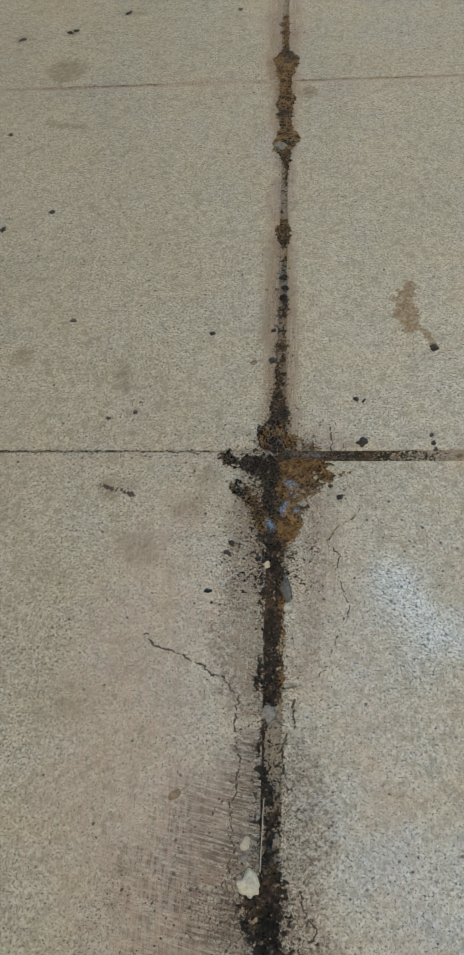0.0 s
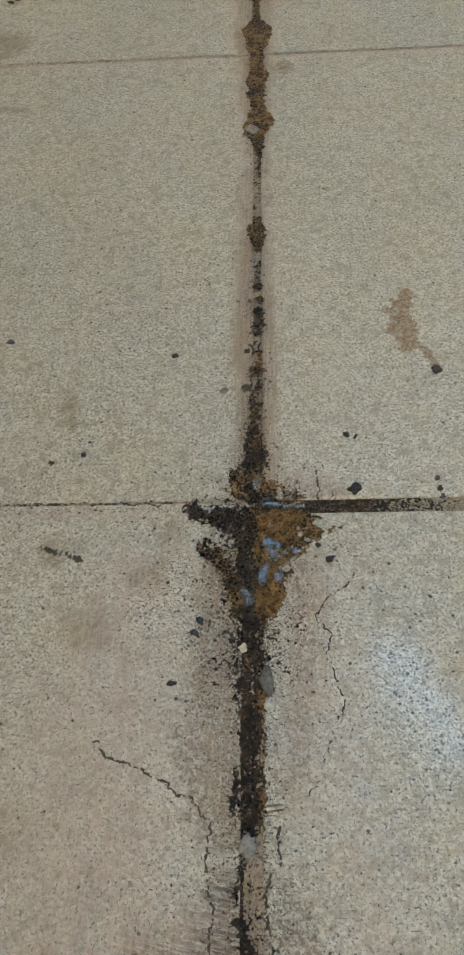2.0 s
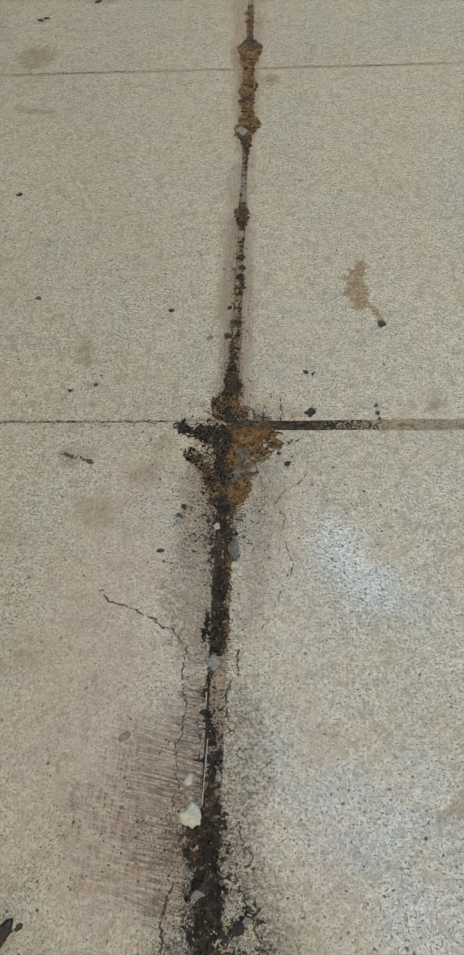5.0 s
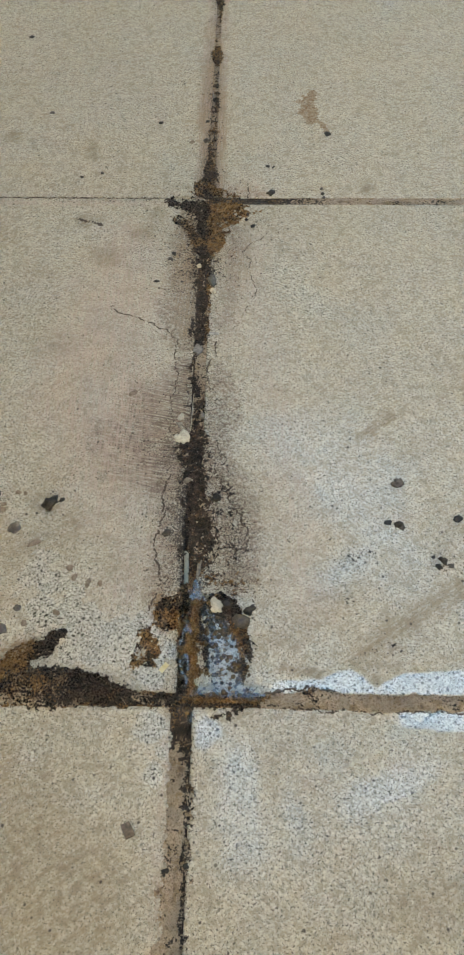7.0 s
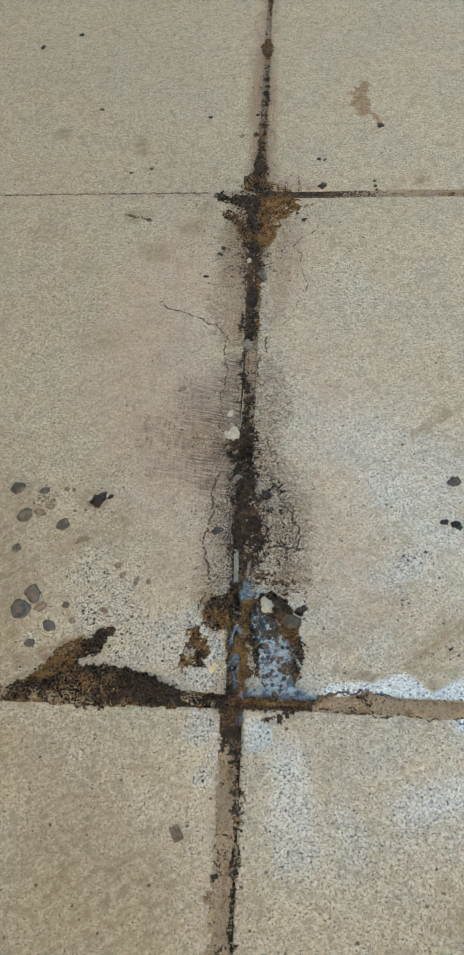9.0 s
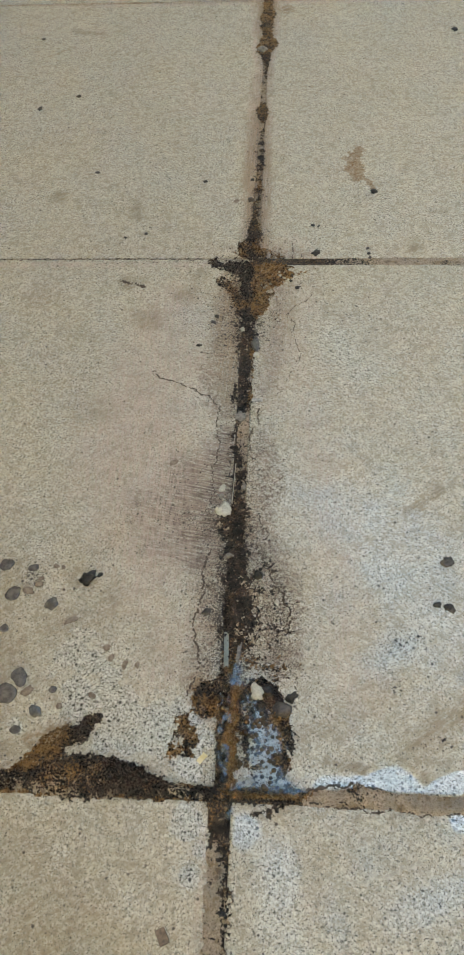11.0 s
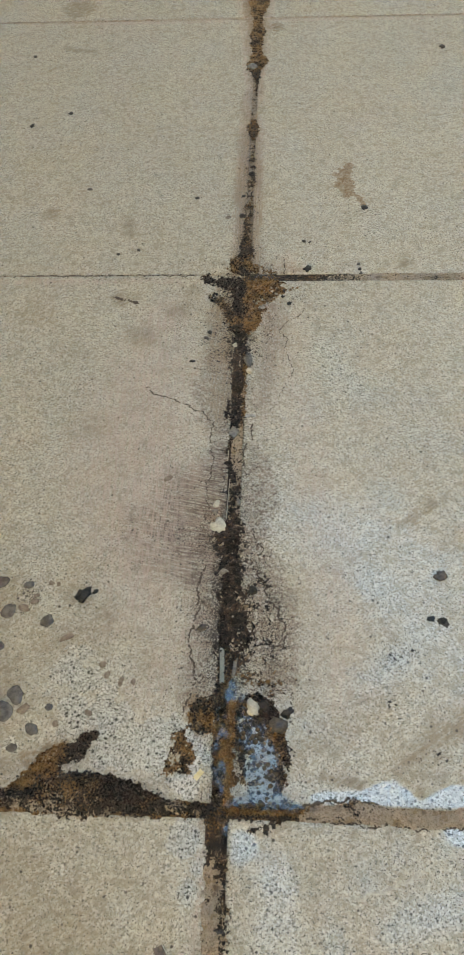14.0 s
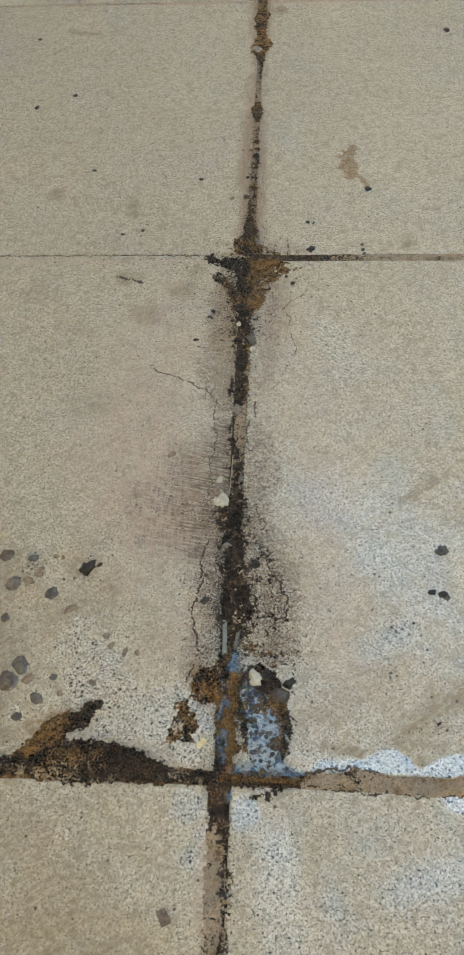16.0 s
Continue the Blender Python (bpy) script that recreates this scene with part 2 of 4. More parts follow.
def crust_material():
    """Dried and wet dirt: dark brown grit, rusty slime, sandy mortar."""
    n = Nodes("dirt_crust")
    a, b, c = n.noise(520, 4, 0.7), n.noise(130, 4, 0.7), n.noise(45, 3, 0.6)
    rust, sand, wet = n.attr("rust"), n.attr("sand"), n.attr("wet")
    grit = n.noise(900, 3, 0.8)
    dark = n.mix(n.span(b, 0.36, 0.66), (0.010, 0.007, 0.0065), (0.060, 0.040, 0.034))
    dark = n.mix(n.span(a, 0.56, 0.72, 0.0, 0.55), dark, (0.15, 0.108, 0.088))
    dark = n.mix(n.span(grit, 0.63, 0.70, 0.0, 0.7), dark, (0.36, 0.29, 0.23))
    dark = n.mix(n.span(c, 0.52, 0.68, 0.0, 0.6), dark, n.mix(n.span(a, 0.4, 0.6), (0.058, 0.034, 0.024), (0.16, 0.10, 0.07)))
    rc = n.mix(n.span(b, 0.34, 0.64), (0.085, 0.042, 0.017), (0.34, 0.188, 0.072))
    rc = n.mix(n.span(a, 0.56, 0.70, 0.0, 0.6), rc, (0.40, 0.27, 0.14))
    rc = n.mix(n.span(grit, 0.46, 0.36, 0.0, 0.7), rc, (0.035, 0.022, 0.013))
    sc = n.mix(n.span(a, 0.34, 0.66), (0.40, 0.305, 0.24), (0.68, 0.565, 0.455))
    sc = n.mix(n.span(c, 0.42, 0.62, 0.0, 0.65), sc, (0.45, 0.385, 0.32))
    sc = n.mix(n.span(n.noise(95, 4, 0.7), 0.52, 0.62, 0.0, 0.65), sc, (0.34, 0.235, 0.13))
    sc = n.mix(n.span(grit, 0.44, 0.34, 0.0, 0.7), sc, (0.10, 0.075, 0.055))
    sc = n.mix(n.span(b, 0.56, 0.66, 0.0, 0.75), sc, (0.17, 0.115, 0.08))
    rf = n.span(n.math("ADD", n.math("ADD", rust, n.span(c, 0.2, 0.8, -0.3, 0.3)), n.span(a, 0.2, 0.8, -0.55, 0.55)), 0.3, 0.75)
    sf = n.span(n.math("ADD", n.math("ADD", sand, n.span(b, 0.2, 0.8, -0.4, 0.4)), n.span(a, 0.2, 0.8, -0.3, 0.3)), 0.35, 0.65)
    col = n.mix(sf, n.mix(rf, dark, rc), sc)
    rough = n.math("SUBTRACT", n.span(a, 0.35, 0.65, 0.30, 0.75), n.math("MULTIPLY", wet, 0.36), clamp=True)
    return n.done(col, rough, n.bump(n.math("ADD", n.math("ADD", a, b), n.math("MULTIPLY", grit, 0.6)), 0.0022, 1.0))


def plain(name, c1, c2, rough, scale=300, bump=0.0004, **more):
    n = Nodes(name)
    a = n.noise(scale, 4, 0.65)
    return n.done(n.mix(n.span(a, 0.32, 0.68), c1, c2), n.span(n.noise(scale * 0.4, 3), 0.3, 0.7, rough - 0.07, rough + 0.1),
                  n.bump(a, bump, 0.8), **more)


TILE, CRUST = tile_material(), crust_material()
PLASTER = plain("wall_plaster", (0.50, 0.44, 0.35), (0.58, 0.52, 0.42), 0.8, 6, 0.004)
BED = plain("bedding_mortar", (0.05, 0.035, 0.025), (0.13, 0.10, 0.075), 0.85, 200, 0.001)
GREY_GUM = plain("grey_gum", (0.095, 0.084, 0.078), (0.205, 0.182, 0.166), 0.16, 160, 0.0006)
BROWN_GUM = plain("brown_gum", (0.17, 0.12, 0.085), (0.33, 0.26, 0.20), 0.4, 200, 0.0008)
BLACK = plain("black_dirt", (0.012, 0.010, 0.009), (0.05, 0.038, 0.03), 0.45, 350, 0.0012)
STONE = plain("dark_stone", (0.045, 0.036, 0.032), (0.12, 0.10, 0.09), 0.4, 260, 0.0008)
GREY_STONE = plain("grey_stone", (0.16, 0.145, 0.13), (0.33, 0.30, 0.27), 0.4, 240, 0.0006)
SLATE = plain("slate_grey_stone", (0.085, 0.078, 0.072), (0.19, 0.175, 0.16), 0.3, 240, 0.0006)
WHITE = plain("white_plaster", (0.42, 0.39, 0.33), (0.66, 0.63, 0.56), 0.6, 260, 0.0005)
FOIL = plain("silver_foil", (0.30, 0.28, 0.26), (0.62, 0.60, 0.57), 0.38, 180, 0.0008, Metallic=0.9)
STRIP = plain("zinc_strip", (0.15, 0.15, 0.125), (0.25, 0.25, 0.21), 0.4, 120, 0.0003, Metallic=0.25)
CHIP = plain("wood_chip", (0.11, 0.085, 0.07), (0.24, 0.185, 0.15), 0.6, 220, 0.0005)
SLIME = plain("brown_slime", (0.035, 0.02, 0.01), (0.13, 0.075, 0.03), 0.12, 300, 0.0004)
PAPER = plain("yellowed_paper", (0.66, 0.55, 0.28), (0.74, 0.66, 0.42), 0.6, 120, 0.0003)


def water_material():
    """Standing water with an oily skin over dirt."""
    n = Nodes("oily_water")
    return n.done((0.93, 0.90, 0.82), 0.03, n.bump(n.noise(140, 2), 0.0008, 0.3), Transmission_Weight=1.0, IOR=1.62, Specular_IOR_Level=0.7)


WATER = water_material()


def top(name, me, label, category, group="", kind=""):
    return tagged(new(name, me), label, category, group, kind)


def part(name, me, parent, label=""):
    ob = new(name, me)
    ob.parent = parent
    return tagged(ob, label)

# ---- the floor: stained tiles, joints and bedding ----
floor = tagged(new("floor"), "dirty speckled beige tile floor with grimy joints", "floor", kind="structure")

CLEAN_STRONG = [(-142, -476, 6), (-133, -481, 6), (-144, -496, 13), (-127, -507, 14), (-107, -515, 10), (-134, -530, 13), (-134, -546, 12),
                (-107, -534, 13), (-89, -537, 12), (-97, -553, 12), (-79, -555, 15), (-60, -549, 14), (-45, -542, 10), (-32, -546, 9),
                (-103, -569, 12), (-83, -568, 14), (-63, -568, 14), (-31, -589, 13), (-23, -566, 8), (-158, -518, 5), (-181, -562, 8)]
CLEAN_BELOW = [(-31, -631, 13), (-26, -668, 8), (15, -636, 12), (-18, -650, 6)]


def tile_masks(x, y):
    """Where film is worn and stains lie; also near-tile shade and reflection put into colour."""
    wx, wy = x + 7 * fbm(x, y, 26, 1), y + 7 * fbm(x, y, 26, 3)
    fx, fy = x + 2.5 * fbm(x, y, 9, 2), y + 2.5 * fbm(x, y, 9, 4)
    c = soft(blobs(fx, fy, CLEAN_STRONG) + 5.0 * fbm(x, y, 13, 6) + 3.0 * fbm(x, y, 4, 1) - 1.0, 2.5)
    c = np.maximum(c, soft(blobs(fx, fy, CLEAN_BELOW), 5))
    c = np.maximum(c, soft(many(fx, fy, [[(74, -600, 6), (112, -598, 8), (135, -591, 9), (152, -600, 4)],
                                         [(161, -601, 6), (182, -594, 10), (260, -592, 12)], [(178, -622, 6), (230, -624, 8)]]), 2.5))
    big = many(wx, wy, [[(45, -306, 12), (57, -335, 20), (92, -340, 24), (119, -340, 26), (150, -362, 24), (182, -385, 30)],
                        [(119, -335, 20), (152, -302, 18)], [(92, -360, 22), (129, -405, 22), (165, -450, 22)]])
    big = np.where(chain(wx, wy, [(73, -285, 10), (76, -310, 6)]) > 0, -5, big)
    c = np.maximum(c, 0.14 * soft(big, 16))
    dm = 0.47 * soft(big + 9 * fbm(x, y, 14, 5), 16)
    low = many(wx, wy, [[(42, -650, 18), (44, -730, 22)], [(81, -660, 10), (86, -720, 12)], [(130, -690, 16), (190, -660, 16)], [(110, -650, 14)]])
    dm = np.maximum(dm, 0.54 * soft(low, 14))
    dm = np.maximum(dm, 1.2 * c * soft(-536 - y, 14))
    dm = np.maximum(dm, 0.44 * soft(many(wx, wy, [[(95, -125, 22), (125, -165, 22), (160, -190, 20)], [(150, -480, 14), (120, -500, 10)], [(180, -420, 25), (190, -500, 22)]]), 16))
    c = np.maximum(c, 0.38 * soft(many(wx, wy, [[(42, -660, 18), (44, -720, 20)], [(81, -670, 8), (86, -700, 10)], [(130, -690, 14), (190, -660, 14)],
                                                [(-75, -690, 10)], [(-130, -660, 14)]]), 8))
    c = np.maximum(c, 0.45 * soft(many(wx, wy, [[(150, -480, 14), (120, -500, 10)], [(-70, -95, 22)], [(95, -130, 26), (120, -170, 20)]]), 22))
    c = np.maximum(c, 0.16 * soft(many(wx, wy, [[(-110, 130, 50), (-160, 200, 50)], [(110, 90, 40), (170, 70, 30)]]), 30))
    # Film thinned over the near right tile so its grey imitates reflected sky.
    c = np.maximum(c, 0.10 * soft(-618 - y, 6) * soft(x + 60 + 30 * fbm(x, y, 60, 3), 60))
    tn = 0.75 * soft(chain(wx, wy, [(140, -572, 4), (165, -556, 12), (196, -528, 13), (240, -510, 14)]), 16)
    tn = np.maximum(tn, soft(many(fx, fy, [[(155, -350, 2), (166, -342, 5), (176, -334, 6)], [(182, -328, 4), (192, -322, 6)],
                            [(80, -580, 4), (108, -586, 5)], [(157, -590, 4), (157, -602, 3)]]) + 4 * fbm(x, y, 7, 3), 5) * 0.8)
    tn = np.maximum(tn, 0.4 * soft(many(wx, wy, [[(120, -455, 10), (170, -425, 12)], [(110, -540, 12), (150, -500, 14)], [(60, -420, 14)], [(200, -370, 12), (230, -350, 14)], [(222, -480, 8), (232, -488, 7)],
                                                 [(-250, -60, 30)], [(-200, -120, 24)], [(-160, -230, 30)]]), 22))
    tn = np.maximum(tn, 0.68 * soft(many(wx, wy, [[(-380, 727, 12)], [(-306, 738, 10)], [(-240, 789, 9), (-215, 789, 9)], [(-300, 518, 7), (-258, 506, 7)],
                                                 [(-330, 450, 4), (-305, 470, 4)], [(-155, 92, 13), (-150, 80, 12)], [(-257, 114, 15)], [(72, 340, 4), (82, 340, 4)],
                                                 [(-150, -40, 14)], [(-80, -56, 18)], [(-64, -26, 12)], [(-118, -100, 20)], [(190, 20, 12)], [(-300, 640, 30)]]), 13))
    tn = np.maximum(tn, 0.58 * soft(many(wx, wy, [[(-4, 700, 26), (-2, 600, 22), (1, 420, 15), (-4, 292, 20), (-4, 180, 20), (0, 60, 18)]]), 10))
    tn = np.maximum(tn, 0.56 * soft(chain(wx, wy, [(-225, -430, 36), (-215, -520, 44), (-180, -600, 26)]), 44))
    tn = np.maximum(tn, 0.55 * soft(chain(wx, wy, [(-150, -415, 18), (-110, -455, 20), (-165, -480, 24)]), 34))
    tn = np.maximum(tn, 0.42 * soft(many(wx, wy, [[(-70, -490, 18), (-40, -500, 16), (-38, -525, 10)], [(60, -560, 16), (100, -545, 14)], [(40, -500, 18)]]), 10))
    # Near tiles: olive film, darkened further with tan for the shade falling there.
    tn = np.maximum(tn, 0.5 * soft(many(wx, wy, [[(-230, -640, 30), (-140, -665, 30), (-110, -760, 80)], [(170, -760, 24), (230, -740, 24)]]), 30))
    tn = np.maximum(tn, 0.28 * soft(many(wx, wy, [[(40, -800, 50), (150, -770, 60), (240, -700, 40)]]), 50))
    mv = 1.0 * soft(many(wx, wy, [[(-20, -262, 12), (-35, -310, 30), (-42, -350, 36), (-38, -392, 26)]]), 22)
    mv = np.maximum(mv, 0.62 * soft(many(wx, wy, [[(-60, -300, 30), (-80, -345, 40), (-72, -392, 30)]]), 36))
    mv = np.maximum(mv, 0.66 * soft(many(wx, wy, [[(16, -262, 10), (26, -310, 17), (20, -350, 15), (26, -400, 22), (38, -455, 26), (44, -500, 20)]]), 12))
    mv = np.maximum(mv, 0.6 * soft(many(wx, wy, [[(-26, -50, 18), (-24, -110, 22), (-30, -170, 30), (-24, -230, 16)],
                                                  [(34, -60, 12), (30, -100, 10), (28, -150, 10), (20, -200, 8)],
                                                  [(-30, -420, 14), (-28, -500, 12), (-32, -530, 10)]]), 9))
    mv = np.maximum(mv, 0.30 * soft(many(wx, wy, [[(-100, -215, 50), (-110, -300, 60)]]), 50))
    mv = np.maximum(mv, 0.16 * soft(chain(wx, wy, [(70, -240, 40), (60, -180, 40)]), 45))
    mv = np.maximum(mv, 0.52 * soft(many(wx, fy, [[(-6, 760, 22), (-2, 600, 16), (0, 400, 13), (-4, 290, 15), (-2, 150, 16)]]), 10))
    mv = np.maximum(mv, 0.6 * soft(many(fx, fy, [[(-2, 280, 9), (-4, 200, 13), (-4, 90, 10), (0, 20, 14)], [(30, 12, 14), (60, 8, 9)]]), 6))
    ru = 1.4 * soft(chain(fx, fy, [(129, 213, 6), (122, 182, 10), (127, 157, 10), (141, 147, 2.5), (148, 126, 4)]) + 6 * fbm(x, y, 9, 6) + 4 * fbm(x, y, 3.5, 2), 3)
    ru = np.maximum(ru, soft(many(fx, fy, [[(117, 187, 3), (104, 193, 0.8)], [(133, 213, 3), (146, 200, 0.8)]]), 2) * 0.7)
    ru = np.maximum(ru, 0.6 * soft(many(fx, fy, [[(-400, 597, 3.5), (-12, 597, 4)], [(12, 597, 3), (420, 597, 4)], [(30, 570, 14)]]), 5))
    ru = np.maximum(ru, 0.55 * soft(many(fx, fy, [[(-165, -572, 10), (-140, -560, 9)], [(-30, -520, 8), (-24, -545, 8)], [(-5, 640, 22), (0, 570, 13)]]), 6))
    # grime: dark grains gathered beside the dirty joint
    side = 0.72 * np.exp(-np.abs(x + 4) / 20.0) + 0.28 * np.exp(-np.abs(x + 4) / 65.0)
    along = np.interp(y, [-800, -640, -600, -520, -440, -360, -280, -200, -120, -40, 30, 120, 240, 500, 800],
                      [0.15, 0.3, 0.6, 0.95, 1.0, 0.9, 0.6, 0.55, 0.8, 0.9, 0.6, 0.55, 0.4, 0.25, 0.3])
    g = side * along * (1 + 0.5 * fbm(x, y, 30, 4))
    g = np.maximum(g, 0.55 * soft(many(x, y, [[(24, -380, 8), (36, -455, 20), (38, -505, 16)], [(-36, -80, 8), (-30, -120, 10)], [(56, -40, 8)], [(-50, -360, 14)]]), 30))
    g = np.maximum(g, 0.5 * soft(many(x, y, [[(142, -480, 9)], [(174, -562, 7)], [(137, -518, 7)], [(-190, -425, 16)]]), 16))
    g = np.maximum(g, 0.5 * soft(np.minimum(4 - np.abs(y + 4), 130 - np.abs(x + 60)), 9))
    g = np.maximum(g, 0.5 * soft(many(x, y, [[(-24, -330, 14), (-32, -365, 20), (-28, -395, 12)], [(-34, -60, 10), (-32, -150, 16)]]), 26))
    g = np.maximum(g, 0.40 * soft(many(wx, wy, [[(-110, -350, 20), (-130, -400, 24)], [(-60, -50, 24), (-80, -90, 20)], [(70, -36, 12)], [(-150, -470, 14)], [(165, -340, 10), (185, -326, 10)]]), 34))
    far = soft(np.minimum(x + 330, 300 - np.abs(y)), 200)
    g = np.maximum(g, 0.22 + 0.10 * fbm(x, y, 120, 2) * far)
    st = soft(many(wx, wy, [[(-60, -290, 60), (-70, -350, 66), (-60, -400, 50)]]), 24) * soft(-x - 4, 6)
    ds = 0.75 * soft(chain(wx, y, [(-2, 790, 33), (-2, 620, 28), (0, 500, 22), (0, 430, 17)]), 4)
    ds = np.maximum(ds, 0.6 * soft(chain(fx, y, [(0, 430, 15), (-3, 300, 19), (-3, 200, 20), (-3, 60, 18), (0, 10, 20)]), 5))
    ds = np.maximum(ds, 1.1 * soft(4.5 - np.abs(fy - 590.5), 3) * soft(330 - np.abs(x), 200))
    ds = np.maximum(ds, 0.75 * soft(5 - np.abs(fy + 8), 4) * soft(-x - 20, 20))
    ds = np.maximum(ds, 0.5 * soft(many(wx, wy, [[(45, 20, 26), (60, 10, 18)], [(32, -60, 20), (34, -150, 26), (24, -220, 16)]]), 14))
    ds = np.maximum(ds, 0.8 * soft(many(wx, wy, [[(-90, -60, 30), (-100, -160, 60), (-110, -300, 70), (-80, -420, 40)], [(-50, -470, 24), (-60, -510, 18)]]), 60))
    ds = np.maximum(ds, 0.45 * soft(chain(fx, y, [(-16, -640, 6), (-16, -680, 8), (-17, -780, 9), (-18, -900, 10)]), 6))
    ds = np.maximum(ds, 0.62 * soft(many(wx, wy, [[(60, -60, 20), (50, -160, 24), (70, -260, 26), (90, -420, 30), (100, -520, 30)]]), 50))
    wp = 0.75 * soft(chain(fx, y, [(0, 330, 8), (-3, 240, 16), (-1, 150, 20), (0, 60, 17), (2, 10, 22)]), 8)
    wp = np.maximum(wp, 0.6 * soft(chain(fx, y, [(-2, 790, 26), (-2, 620, 22), (0, 500, 18), (0, 420, 12)]), 8))
    wp = np.maximum(wp, 0.62 * soft(many(fx, fy, [[(-30, -22, 12), (-24, -60, 20), (-22, -140, 24), (-18, -220, 14)]]), 14))
    wp = np.maximum(wp, 0.38 * soft(chain(fx, fy, [(30, -50, 20), (32, -120, 22), (26, -190, 16)]), 14))
    wp = np.maximum(wp, 0.5 * soft(many(fx, y, [[(40, 24, 10), (62, 14, 8)], [(46, -70, 12), (40, -130, 14)]]), 12))
    return {"wiped": wp, "dust": ds, "damp": dm, "streak": st, "clean": c, "tan": tn, "mauve": mv, "rust": ru, "grime": np.clip(g, 0, 1)}


def steps(a, b, fine_lo, fine_hi, fine, coarse):
    out, v = [a], a
    while v < b - 1e-6:
        v = min(b, v + (fine if fine_lo <= v < fine_hi else coarse))
        out.append(v)
    return np.array(out)


def skew(x, y):
    """The far cross joint runs slightly askew."""
    return -0.012 * x * np.clip((y - 300) / 295.0, 0, 1)


def floor_tile(x0, x1, y0, y1):
    """One tile with worn, slightly wavy edges and its stains."""
    xs = steps(x0, x1, -260, 260, 1.5, 5.0)
    ys = steps(y0, y1, -850, 620, 1.5, 6.0)
    X, Y = np.meshgrid(xs, ys)
    masks = tile_masks(X, Y)
    edge = np.minimum(np.minimum(X - x0, x1 - X), np.minimum(Y - y0, y1 - Y))
    Z = 0.10 * fbm(X, Y, 40, 2) - 0.5 * np.exp(-edge / 0.8)
    # broken nibbles along the edge
    Z -= 1.2 * np.clip(fbm(X, Y, 11, 5) - 0.55, 0, 1) * np.exp(-edge / 3.0)
    # sides go down into the joint
    X = np.concatenate([X[:1], X, X[-1:]]); Y = np.concatenate([Y[:1], Y, Y[-1:]])
    Z = np.concatenate([Z[:1] * 0 - 9, Z, Z[-1:] * 0 - 9])
    col = lambda a: np.concatenate([a[:, :1], a, a[:, -1:]], 1)
    Xp, Yp = col(X), col(Y)
    Zp = np.concatenate([Z[:, :1] * 0 - 9, Z, Z[:, -1:] * 0 - 9], 1)
    at = {k: col(np.concatenate([v[:1], v, v[-1:]])) for k, v in masks.items()}
    return gmesh("tile", Xp, Yp + skew(Xp, Yp), Zp, attrs=at, material=TILE)


# rows of tiles from near to far: y edges and the joint's half gaps
ROWS = [(-1208, -614.5, -10.5, 3.5), (-603.5, -9.0, -10.5, 3.0), (2.5, 596.5, -3.0, 4.0), (599.0, 1195, -4.0, 4.0)]
tiles = {}
for r, (ya, yb, jl, jr) in enumerate(ROWS):
    left_top = yb + 10 if r == 1 else yb
    tiles[r, 0] = part("tile", floor_tile(-596, jl, ya, left_top), floor)
    tiles[r, 1] = part("tile", floor_tile(jr, 596, ya, yb), floor)


def plain_tile():
    bm = bmesh.new()
    bmesh.ops.create_cube(bm, size=1, matrix=Matrix.Translation((0, 0, -0.005)) @ Matrix.Diagonal((0.594, 0.594, 0.01, 1)))
    bmesh.ops.bevel(bm, geom=[e for e in bm.edges], offset=0.0015, segments=1, affect="EDGES")
    me = bpy.data.meshes.new("tile")
    bm.to_mesh(me)
    me.materials.append(TILE)
    return me


outer = plain_tile()
for cx in (-0.9, -0.3, 0.3, 0.9, 1.5, 2.1):
    for cy in (-2.715, -2.115, -1.515, -0.908, -0.305, 0.3, 0.9, 1.5, 2.1):
        if abs(cx) > 0.5 or cy < -1.4 or cy > 1.3:
            part("tile", outer, floor).location = (cx, cy, 0)


def slab(name, x0, x1, y0, y1, z0, z1, mat, label, category):
    bm = bmesh.new()
    bmesh.ops.create_cube(bm, size=1, matrix=Matrix.Translation(((x0 + x1) / 2, (y0 + y1) / 2, (z0 + z1) / 2)) @ Matrix.Diagonal((x1 - x0, y1 - y0, z1 - z0, 1)))
    me = bpy.data.meshes.new(name)
    bm.to_mesh(me)
    me.materials.append(mat)
    return top(name, me, label, category, kind="structure")


slab("ground", -40, 40, -40, 40, -0.3, -0.008, BED, "dark mortar bed under the floor tiles", "ground")
# Unseen walls, added and sized to leave a narrow opening of sky.
slab("unseen_wall_left", -1.4, -1.2, -3.2, 2.6, -0.008, 5.2, PLASTER, "plain beige plaster yard wall", "wall")
slab("unseen_wall_front", -1.2, 2.4, 2.4, 2.6, -0.008, 3.9, PLASTER, "plain beige plaster yard wall", "wall")
slab("unseen_wall_right", 2.4, 2.6, -3.2, 2.6, -0.008, 4.3, PLASTER, "plain beige plaster yard wall", "wall")
slab("unseen_wall_back", -1.2, 2.4, -3.2, -3.0, -0.008, 4.6, PLASTER, "plain beige plaster yard wall", "wall")
# Unseen roof, added so the near floor gets less sky than the far.
slab("ceiling", -1.2, 2.4, -3.0, -0.6, 2.6, 2.75, PLASTER, "plain beige porch ceiling", "ceiling")
# Unseen eave, added to keep sky out of reflections on the left.
slab("eave", -1.2, -0.22, -0.6, 2.4, 2.6, 2.75, PLASTER, "plain beige eave along the yard wall", "eave")


